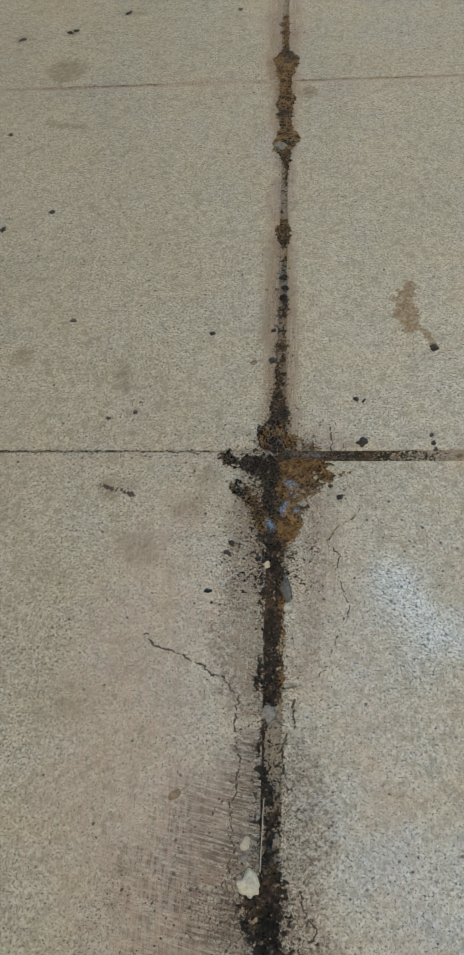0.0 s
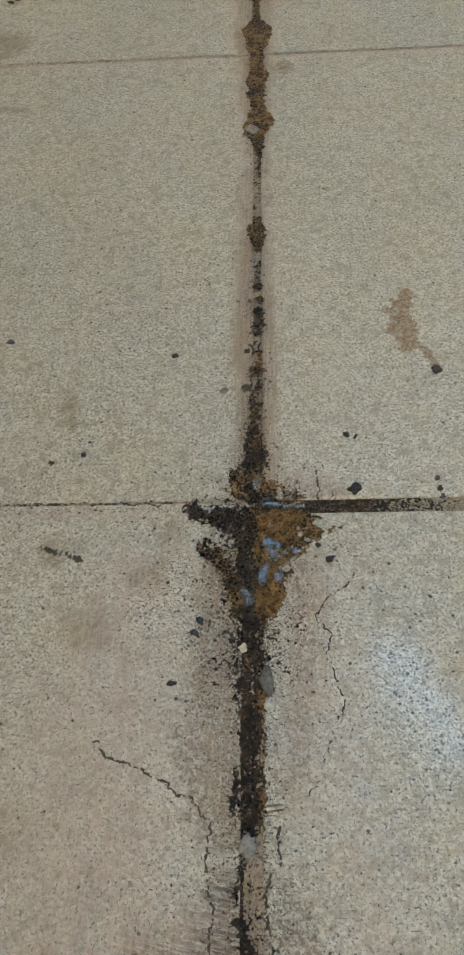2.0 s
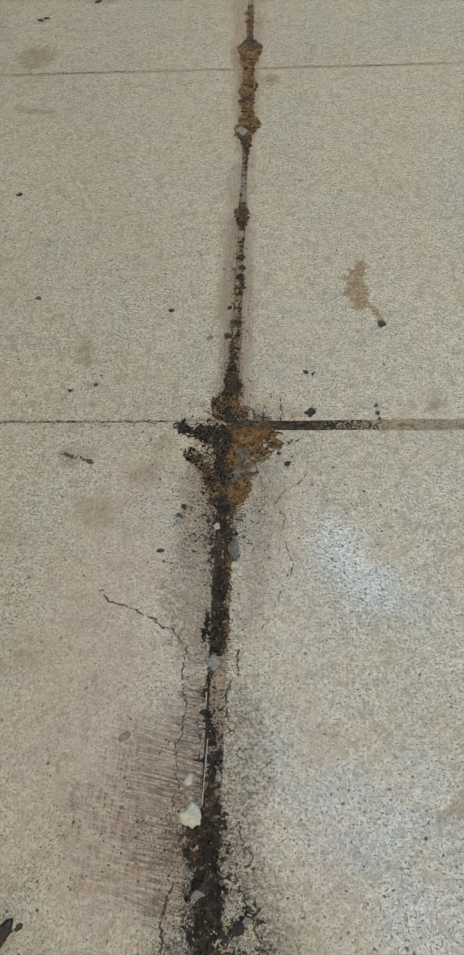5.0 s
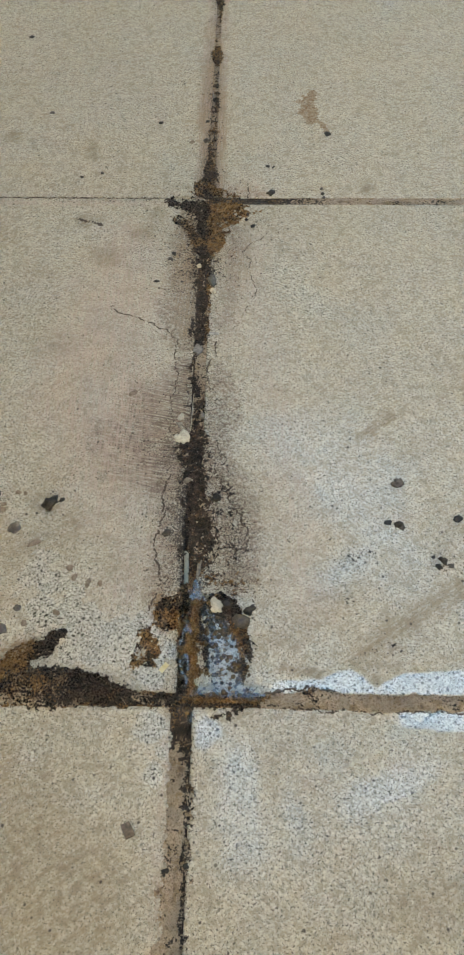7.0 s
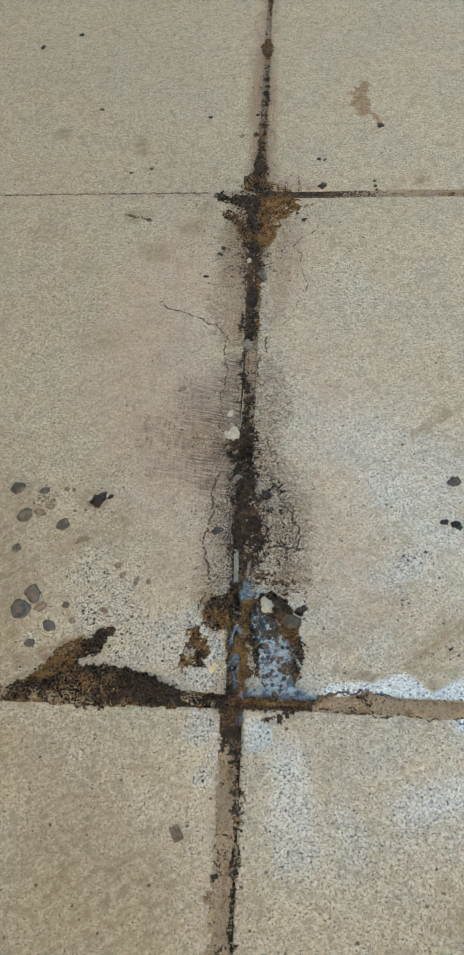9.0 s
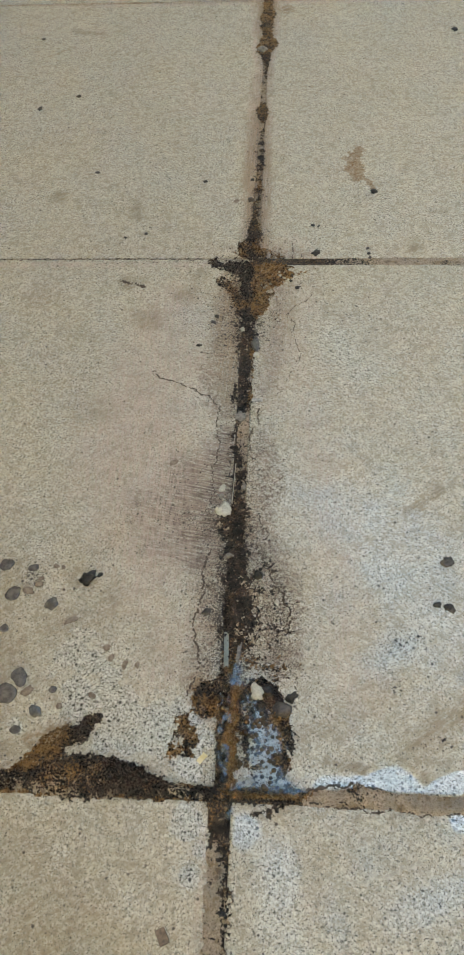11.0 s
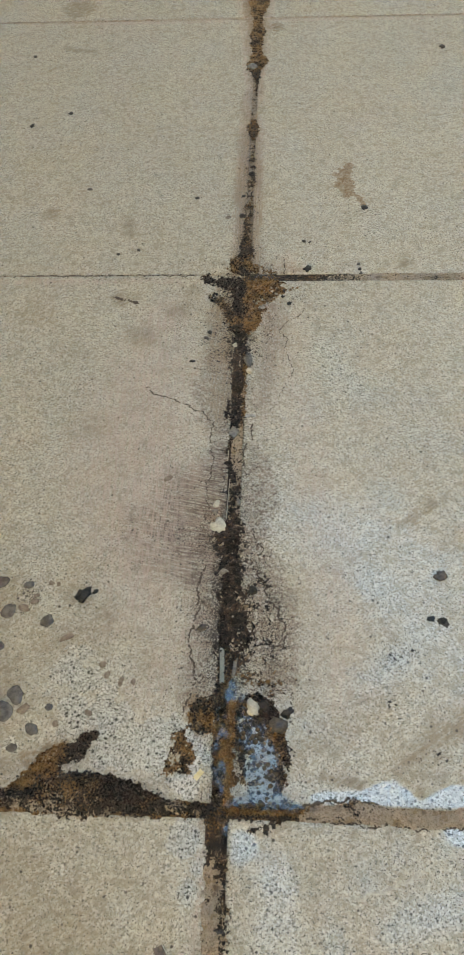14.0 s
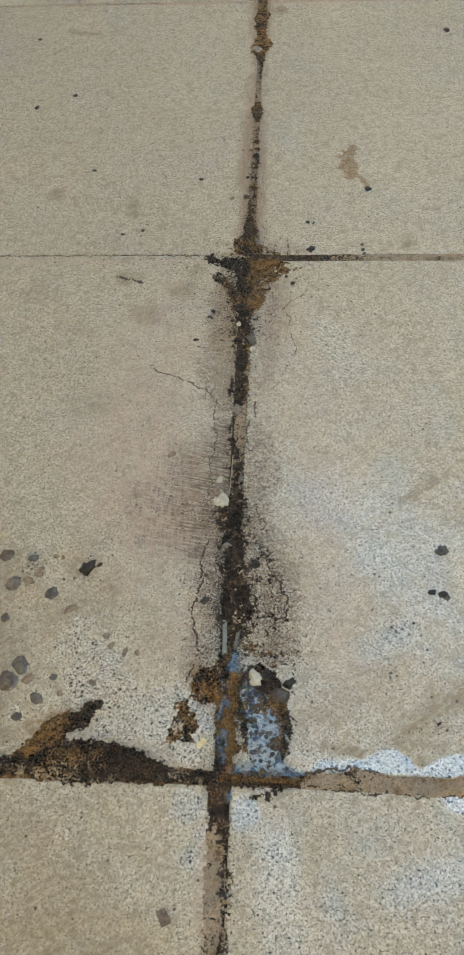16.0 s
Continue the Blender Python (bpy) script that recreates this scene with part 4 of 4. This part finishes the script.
# ---- tide marks: thin crusty outlines on the tiles ----
def ribbon(points, width, seed, gaps=0.12):
    """A broken, wandering ridge along points, joined into one mesh."""
    r = random.Random(seed)
    bm = bmesh.new()
    pts = []
    for (ax, ay), (bx, by) in zip(points, points[1:]):
        k = max(2, int(math.hypot(bx - ax, by - ay) / 0.8))
        for i in range(k):
            f = i / k
            x, y = ax + (bx - ax) * f, ay + (by - ay) * f
            v = noise.noise_vector((x * 0.11, y * 0.11, seed)) * 2.6 + noise.noise_vector((x * 0.35, y * 0.35, seed + 5)) * 2.0 + noise.noise_vector((x * 1.1, y * 1.1, seed + 7)) * 1.0
            pts.append((x + v.x, y + v.y))
    prev, skip = None, 0
    for i, (x, y) in enumerate(pts):
        j = min(i + 1, len(pts) - 1)
        tx, ty = pts[j][0] - pts[j - 1][0], pts[j][1] - pts[j - 1][1]
        d = math.hypot(tx, ty) or 1
        w = 1.9 * width * (0.25 + 1.5 * abs(noise.noise((x * 0.3, y * 0.3, seed + 9))) + 0.3 * r.random())
        if skip:
            skip, prev = skip - 1, None
            continue
        if r.random() < gaps:
            skip = r.randint(0, 2)
        px, py = -ty / d * w, tx / d * w
        row = [bm.verts.new((q[0] * MM, q[1] * MM, q[2] * MM)) for q in ((x + px, y + py, -0.1), (x, y, 0.35 + 0.2 * r.random()), (x - px, y - py, -0.1))]
        if prev:
            for a in (0, 1):
                bm.faces.new((prev[a], prev[a + 1], row[a + 1], row[a]))
        prev = row
    me = bpy.data.meshes.new("tide_mark")
    bm.to_mesh(me)
    me.materials.append(TIDE)
    return me


def tide(points, width, seed, tile, gaps=0.1):
    part("tide_mark", ribbon(points, width, seed, gaps), tiles[tile], "thin dark crusty tide mark")


tide([(-106, -176), (-89, -187), (-79, -188), (-70, -195), (-59, -198), (-52, -205), (-42, -208), (-29, -225), (-31, -243), (-29, -258), (-26, -275)], 0.6, 1, (1, 0))
tide([(-26, -275), (-32, -300), (-28, -330), (-33, -355)], 0.5, 2, (1, 0), 0.3)
tide([(-28, -392), (-33, -415), (-31, -440), (-38, -466), (-33, -490), (-29, -502), (-38, -531)], 0.75, 3, (1, 0))
tide([(69, -54), (63, -67), (46, -80), (39, -92), (50, -104), (46, -118), (54, -140), (55, -155), (48, -170), (43, -178)], 0.42, 4, (1, 1), 0.2)
tide([(43, -178), (40, -196), (30, -208)], 0.4, 5, (1, 1), 0.35)
tide([(12, -219), (14, -239), (12, -246), (6, -253), (4, -268), (8, -290)], 0.7, 6, (1, 1))
tide([(16, -352), (22, -366), (28, -374), (22, -382)], 0.6, 7, (1, 1))
tide([(18, -390), (25, -405), (33, -425), (42, -434), (45, -445), (50, -459), (46, -470), (37, -474)], 0.75, 8, (1, 1))
tide([(-160, -37), (-148, -38), (-140, -42), (-128, -44)], 1.9, 9, (1, 0), 0.2)
tide([(45, 3), (47, 14), (45, 30)], 0.5, 10, (2, 1))
tide([(30, 3), (29, 14), (32, 24)], 0.5, 11, (2, 1), 0.2)
tide([(54, 3), (57, 10)], 0.5, 12, (2, 1))
tide([(58, -606), (75, -601), (92, -600), (101, -596), (112, -600), (128, -603)], 1.1, 14, (1, 1), 0.06)
tide([(62, -613), (85, -614), (110, -618), (130, -615), (150, -617), (175, -616), (230, -617)], 0.6, 15, (0, 1), 0.15)
tide([(-590, 3), (-300, 2), (-60, 1.5)], 0.5, 13, (1, 0), 0.35)


# ---- small loose and stuck things ----
def lump(name, x, y, r, h, mat, seed, squash=1.0, turn=0.0, flat=1.6, rough=0.25, base=0.0):
    """A stuck blob or stone: a dome with an uneven outline, r and h in mm."""
    g = random.Random(seed)
    bm = bmesh.new()
    bmesh.ops.create_icosphere(bm, subdivisions=3, radius=1)
    off = Vector((g.random() * 50, g.random() * 50, g.random() * 50))
    for v in bm.verts:
        d = v.co.normalized()
        k = 1 + rough * noise.noise(Vector((d.x, d.y, d.z * 0.3)) * 1.4 + off) * 1.6 + rough * 0.5 * noise.noise(d * 3.6 + off) + rough * 0.35 * noise.noise(d * 9 + off)
        rad = math.hypot(d.x, d.y)
        z = (abs(d.z) ** flat if flat > 0 else d.z) * (1 if d.z > 0 else -0.25)
        v.co = Vector((d.x * k * r * MM, d.y * k * squash * r * MM, z * h * MM * (1 + 0.9 * rough * noise.noise(d * 2.5 + off) + 0.9 * rough * noise.noise(d * 7 + off))))
    me = bpy.data.meshes.new(name)
    bm.to_mesh(me)
    for p in me.polygons:
        p.use_smooth = True
    me.materials.append(mat)
    ob = new(name, me)
    ob.matrix_basis = pose(x * MM, y * MM, base * MM, 0, 0, turn)
    return ob


def gum(x, y, r, mat, seed, squash=1.0, turn=0):
    words = "flattened glossy grey gum blob stuck on the tile" if mat is GREY_GUM else "flattened brown dirt blob stuck on the tile"
    tagged(lump("gum_spot", x, y, r, 0.12 * r + 0.35, mat, seed, squash, turn, 0.75, 0.19), words, "gum", "gum spots on the tile")


for k, (x, y, r, q) in enumerate([(-220, -412, 7, 0.9), (-193, -415, 5, 0.7), (-208, -442, 8, 0.8), (-170, -451, 6.5, 0.85), (-209, -476, 4, 0.9),
                                  (-195, -535, 9, 0.9), (-186, -520, 9, 0.75), (-167, -549, 6, 0.8), (-155, -530, 3.4, 0.9), (-181, -565, 5, 0.7), (-215, -560, 8, 0.8), (-235, -500, 6, 0.8)]):
    gum(x, y, r, GREY_GUM, 100 + k, q, 20 * k)
for k, (x, y, r, q) in enumerate([(-194, -438, 6, 0.6), (-172, -413, 3, 0.8), (-185, -432, 4, 0.8), (-184, -426, 3, 0.7), (-149, -466, 7, 0.4), (-177, -532, 6, 0.7), (-113, -491, 3.4, 0.9),
                                  (-108, -500, 3.6, 0.7), (-95, -506, 4.5, 0.5), (-147, -544, 3, 0.9), (-84, -506, 3, 0.7), (-165, -414, 2.4, 0.8), (-71, -294, 3, 1.8),
                                  (-27, 108, 3, 1.3), (-120, -534, 4, 0.6)]):
    gum(x, y, r, BROWN_GUM, 200 + k, q, 12 * k - 20)

tagged(lump("tar_lump", -140, -425, 9.5, 4, BLACK, 31, 0.8, 10, 0.7, 0.45), "shiny black tar lump stuck on the tile", "tar")
tagged(lump("tar_lump", -129, -421, 3, 1.6, BLACK, 32, 0.6, 30, 0.7, 0.4), "small black tar lump stuck beside a larger one", "tar")

CRUMBS = [(192, -399, 5, 1.0), (179, -442, 3, 0.9), (188, -444, 4.4, 0.8), (191, -447, 3, 1.0), (74, 11, 5, 1.0), (52, -47, 3.2, 0.8), (45, -26, 3, 0.8),
          (44, -36, 2.4, 0.8), (-40, -93, 3, 0.9), (-43, -102, 3.6, 0.6), (-57, -137, 3, 0.6), (137, 10, 2.4, 1), (136, 19, 2.4, 0.8), (70, 61, 2.4, 1.2), (77, 59, 2.6, 0.5),
          (138, 3, 2, 1.0), (148, 124, 4.5, 0.9), (286, 500, 5, 0.8), (-66, 787, 4, 0.7),
          (226, -480, 5, 0.6), (221, -486, 3.5, 0.7), (232, -485, 3, 0.8), (245, -437, 4, 0.9), (217, -477, 2, 1)]
STRAY = [(-349, 498, 3, 1), (-269, 343, 3.4, 1), (-321, 314, 4.5, 0.7), (-216, 168, 3, 1), (-69, 147, 2.6, 1), (-162, 40, 2.2, 1), (-137, 47, 2.4, 1),
         (-310, 742, 5, 0.5), (-302, 748, 4, 0.5), (-378, 728, 6, 0.4), (-230, 790, 6, 0.4), (-8, 150, 2.4, 1), (1, -693, 2.6, 1.6), (3, -733, 2.4, 1.2),
         (-12, -737, 2, 1.7), (144, -480, 1.8, 0.5), (140, -476, 1.2, 0.7), (150, -478, 1.3, 0.6), (137, -518, 1.6, 0.6), (160, -472, 1.3, 1), (174, -560, 2.2, 0.5), (180, -565, 1.5, 0.6)]
for k, (x, y, r, q) in enumerate(CRUMBS + STRAY):
    tagged(lump("dirt_crumb", x, y, r, 0.45 * r, BLACK if k % 3 else STONE, 300 + k, q, 17 * k, 0.8, 0.42), "small dark dirt crumb lying on the tile", "dirt crumb", "dirt crumbs on the floor")

tagged(lump("pebble", 42, -541, 8.5, 5, STONE, 41, 0.85, 15, 0.9, 0.2, 0.3), "round dark pebble at the edge of the slime", "pebble")
tagged(lump("mud_clod", 31, -525, 6, 4.0, BLACK, 42, 0.7, -25, 0.8, 0.5, 0.2), "dark clod of mud beside a pebble", "mud")
tagged(lump("mud_clod", 50, -530, 5, 2.5, BLACK, 43, 0.7, 35, 0.8, 0.5, 0.1), "small dark clod of mud beside a pebble", "mud")
tagged(lump("pebble", 18, -417, 5, 3.5, BLACK, 44, 0.9, 40, 0.9, 0.3, 0.3), "glossy black pebble with grit around it", "pebble")
tagged(lump("pebble", -27, -455, 5, 2.4, STONE, 45, 0.6, 20, 0.9, 0.4, 0.1), "small brown pebble lying by the joint", "pebble")
tagged(lump("pebble", -8, 110, 4, 3, STONE, 46, 0.9, 0, 0.9, 0.25, 0.2), "small round dark pebble stuck in the joint", "pebble")
tagged(lump("pebble", -4, 455, 8, 4, GREY_STONE, 47, 0.8, 10, 0.9, 0.3, 0.5), "grey stone chip wedged in the dirty joint", "pebble")
tagged(lump("stone_sliver", 6, -135, 4.4, 3, SLATE, 49, 2.3, 4, 0.9, 0.2, 1.0), "long grey stone sliver lying in the joint", "stone")
tagged(lump("plaster_crumb", 8, -152, 3.2, 2.4, WHITE, 50, 1.2, 20, 0.9, 0.35, 0.9), "small white plaster crumb in the joint", "plaster", "plaster crumbs in the joint")
tagged(lump("plaster_crumb", -17, -349, 7, 2.2, WHITE, 51, 1.25, 20, 0.6, 0.3, 0.2), "white flat plaster crumb in the dark joint", "plaster", "plaster crumbs in the joint")
tagged(lump("plaster_crumb", -20, -324, 3, 1.5, WHITE, 52, 1.3, -20, 0.8, 0.35, 0.3), "small white plaster crumb in the joint", "plaster", "plaster crumbs in the joint")
tagged(lump("plaster_crumb", -21, -333, 3, 1.4, GREY_STONE, 53, 1.0, 0, 0.8, 0.3, 0.3), "pinkish grey plaster crumb in the joint", "plaster", "plaster crumbs in the joint")
tagged(lump("plaster_crumb", 1, -322, 2.6, 1.4, GREY_STONE, 54, 1.8, 0, 0.8, 0.3, 0.2), "pale plaster crumb in the joint", "plaster", "plaster crumbs in the joint")
tagged(lump("plaster_crumb", 21, -526, 6, 2.4, WHITE, 55, 1.35, 30, 0.7, 0.3, 1.0), "white plaster crumb at the edge of the puddle", "plaster", "plaster crumbs in the joint")
tagged(lump("plaster_crumb", -10, -113, 3, 1.6, WHITE, 56, 1.0, 0, 0.8, 0.3, 0.4), "pale plaster crumb beside the dirt crust", "plaster", "plaster crumbs in the joint")
tagged(lump("plaster_crumb", -6, -236, 5, 0.9, GREY_STONE, 57, 1.6, 5, 0.6, 0.3, -0.6), "flat pale mortar crumb in the joint", "plaster", "plaster crumbs in the joint")
tagged(lump("plaster_crumb", 4, -492, 2.0, 1.6, GREY_STONE, 58, 4.5, -8, 0.7, 0.4, 0.5), "narrow pale plaster sliver above the slime", "plaster", "plaster crumbs in the joint")
tagged(lump("plaster_crumb", 36, -444, 2.0, 1.6, WHITE, 59, 1.6, 10, 0.8, 0.3, 0.1), "tiny pale plaster crumb on the tile", "plaster", "plaster crumbs in the joint")
tagged(lump("plaster_crumb", -10, -398, 4, 1.6, GREY_STONE, 60, 0.7, 20, 0.8, 0.4, 0.4), "pale plaster crumb among dark grime", "plaster", "plaster crumbs in the joint")


def plate(name, x, y, w, d, h, turn, mat, seed, label, category, base=0.0, bend=0.0, tilt=0.0):
    """A thin flat piece with uneven corners and worn edges, in mm."""
    g = random.Random(seed)
    bm = bmesh.new()
    bmesh.ops.create_cube(bm, size=1)
    bmesh.ops.subdivide_edges(bm, edges=bm.edges[:], cuts=3, use_grid_fill=True)
    for v in bm.verts:
        lift = bend * math.sin((v.co.y + 0.5) * 6.0)
        v.co = Vector(((v.co.x * w * (1 + 0.12 * noise.noise((v.co.y * 5, seed, 0))) + 0.06 * w * g.uniform(-1, 1)) * MM,
                       (v.co.y * d * (1 + 0.1 * noise.noise((v.co.x * 5, seed, 4)))) * MM, ((v.co.z + 0.5) * h + lift) * MM))
    bmesh.ops.bevel(bm, geom=[e for e in bm.edges if e.calc_face_angle(0) > 1.0], offset=0.15 * MM, segments=1, affect="EDGES")
    me = bpy.data.meshes.new(name)
    bm.to_mesh(me)
    me.materials.append(mat)
    ob = new(name, me)
    ob.matrix_basis = pose(x * MM, y * MM, base * MM, 0, tilt, turn)
    return tagged(ob, label, category)


plate("metal_strip", -7, -490, 4.2, 33, 3.0, 2, STRIP, 1, "grey metal edging strip showing in the joint", "metal strip", -1.8)
plate("plaster_sliver", -9, -318, 0.8, 46, 1.6, -2, WHITE, 3, "thin white sliver of plaster along the joint edge", "plaster", -0.5)
plate("foil_scrap", 10.5, -214, 10, 4.2, 0.3, 8, FOIL, 4, "crumpled silver foil scrap on the tile edge", "foil", 0.8, 0.5, 9)
plate("wood_chip", -42, -709, 7, 11.5, 1.3, 28, CHIP, 5, "small brown square wood chip on the tile", "wood chip")
plate("paper_scrap", -22, -582, 4, 9, 0.25, -38, PAPER, 6, "small yellowed paper scrap on the wet tile", "paper", 0.15, 0.2)


# pale curved scuff marks on the near tile
def scuff(points, width, seed):
    part("scuff_mark", ribbon(points, width, seed, 0.05), tiles[0, 1], "pale curved scuff mark").data.materials[0] = WHITE


scuff([(92, -668), (112, -664), (135, -657), (158, -646)], 1.4, 21)
scuff([(150, -690), (175, -682), (200, -668)], 0.4, 22)


# ---- grit: loose grains, picked apart near the joint, joined where they are too small ----
def grain_mesh(name, mat, seed):
    bm = bmesh.new()
    bmesh.ops.create_icosphere(bm, subdivisions=1, radius=MM)
    g = random.Random(seed)
    for v in bm.verts:
        v.co *= g.uniform(0.65, 1.15)
        v.co.z *= 0.7
    me = bpy.data.meshes.new(name)
    bm.to_mesh(me)
    me.materials.append(mat)
    return me


GRAINS = [grain_mesh("grain", BLACK, 1), grain_mesh("grain", BLACK, 2), grain_mesh("grain", CHIP, 3), grain_mesh("grain", GREY_STONE, 4), grain_mesh("grain", WHITE, 5)]


def grains(parent, boxes, seed):
    """Single grains lying on a crust; boxes of centre, spread and number, in mm."""
    g = random.Random(seed)
    for cx, cy, sx, sy, n, z in boxes:
        for _ in range(n):
            ob = part("grain", g.choices(GRAINS, (5, 5, 3, 2, 0.7))[0], parent)
            r = 0.5 + 1.0 * g.random() ** 2
            ob.matrix_basis = pose((cx + g.gauss(0, sx)) * MM, (cy + g.uniform(-sy, sy)) * MM, z * MM, 0, 0, g.uniform(0, 180)) @ Matrix.Diagonal((r, r * g.uniform(0.6, 1), r, 1))


crusts = {o.name: o for o in scene.objects if o.get("category") in ("dirt", "mud")}
grains(crusts["joint_grime.001"], [(2, -425, 10, 60, 110, 0.9), (12, -470, 14, 40, 70, 0.5), (-4, -330, 7, 50, 50, 0.3)], 1)
grains(crusts["dirt_crust"], [(-12, -20, 12, 26, 40, 1.2), (16, -40, 12, 34, 50, 1.1), (-8, -150, 7, 70, 70, 0.5)], 2)
grains(crusts["mud_patch"], [(-130, -598, 26, 12, 70, 2.6), (-80, -601, 16, 8, 30, 2.4), (-150, -580, 10, 10, 25, 2.2)], 3)


def loose_grit(count, seed):
    """Thousands of tiny crumbs, thickest beside the dirty joint, as one mesh."""
    g = np.random.default_rng(seed)
    y = g.uniform(-680, 260, count)
    keep = g.random(count) < np.interp(y, [-680, -600, -520, -440, -360, -280, -200, -110, -30, 40, 140, 260], [0.15, 0.5, 0.9, 1.0, 0.8, 0.45, 0.45, 0.8, 0.7, 0.3, 0.2, 0.1])
    y = y[keep]
    x = -4 + g.choice((-1, 1), len(y)) * (7 + g.exponential(np.interp(y, [-600, -450, -300, -100, 50, 260], [26, 26, 20, 26, 30, 40])))
    # a few clusters and a thin scatter over all tiles
    for cx, cy, s, n in ((144, -480, 9, 40), (174, -562, 8, 40), (226, -484, 9, 50), (137, -518, 9, 22), (-185, -428, 18, 40), (62, -38, 12, 60), (-44, -98, 14, 60), (-60, -360, 26, 90), (42, -440, 12, 110),
                         (40, -510, 12, 90), (-60, -6, 36, 50), (-120, -5, 40, 40), (90, 6, 40, 40), (-110, -390, 30, 60), (78, 55, 14, 16), (135, 14, 8, 16), (-250, 560, 60, 30), (-320, 730, 40, 40), (-30, 640, 14, 20)):
        x, y = np.append(x, g.normal(cx, s, n)), np.append(y, g.normal(cy, s * 0.8, n))
    x, y = np.append(x, g.uniform(-420, 380, 700)), np.append(y, g.uniform(-780, 760, 700))
    n = len(x)
    r = 0.28 + 0.9 * g.random(n) ** 3
    a = g.uniform(0, np.pi, n)
    octa = np.array([(1, 0, 0), (0, 0.7, 0), (-1, 0, 0), (0, -0.7, 0), (0, 0, 0.7), (0, 0, -0.5)])
    v = octa[None] * r[:, None, None] * g.uniform(0.7, 1.3, (n, 6, 1))
    vx = v[..., 0] * np.cos(a)[:, None] - v[..., 1] * np.sin(a)[:, None] + x[:, None]
    vy = v[..., 0] * np.sin(a)[:, None] + v[..., 1] * np.cos(a)[:, None] + y[:, None]
    co = np.stack([vx, vy, v[..., 2] + 0.12], -1).reshape(-1, 3) * MM
    tri = np.array([(0, 1, 4), (1, 2, 4), (2, 3, 4), (3, 0, 4), (1, 0, 5), (2, 1, 5), (3, 2, 5), (0, 3, 5)])
    faces = (tri[None] + 6 * np.arange(n)[:, None, None]).reshape(-1, 3)
    me = bpy.data.meshes.new("grit")
    me.from_pydata(co.tolist(), [], faces.tolist())
    me.materials.append(TIDE)
    return top("grit", me, "loose dark grit scattered over the tiles", "grit", kind="stuff")


loose_grit(5200, 11)
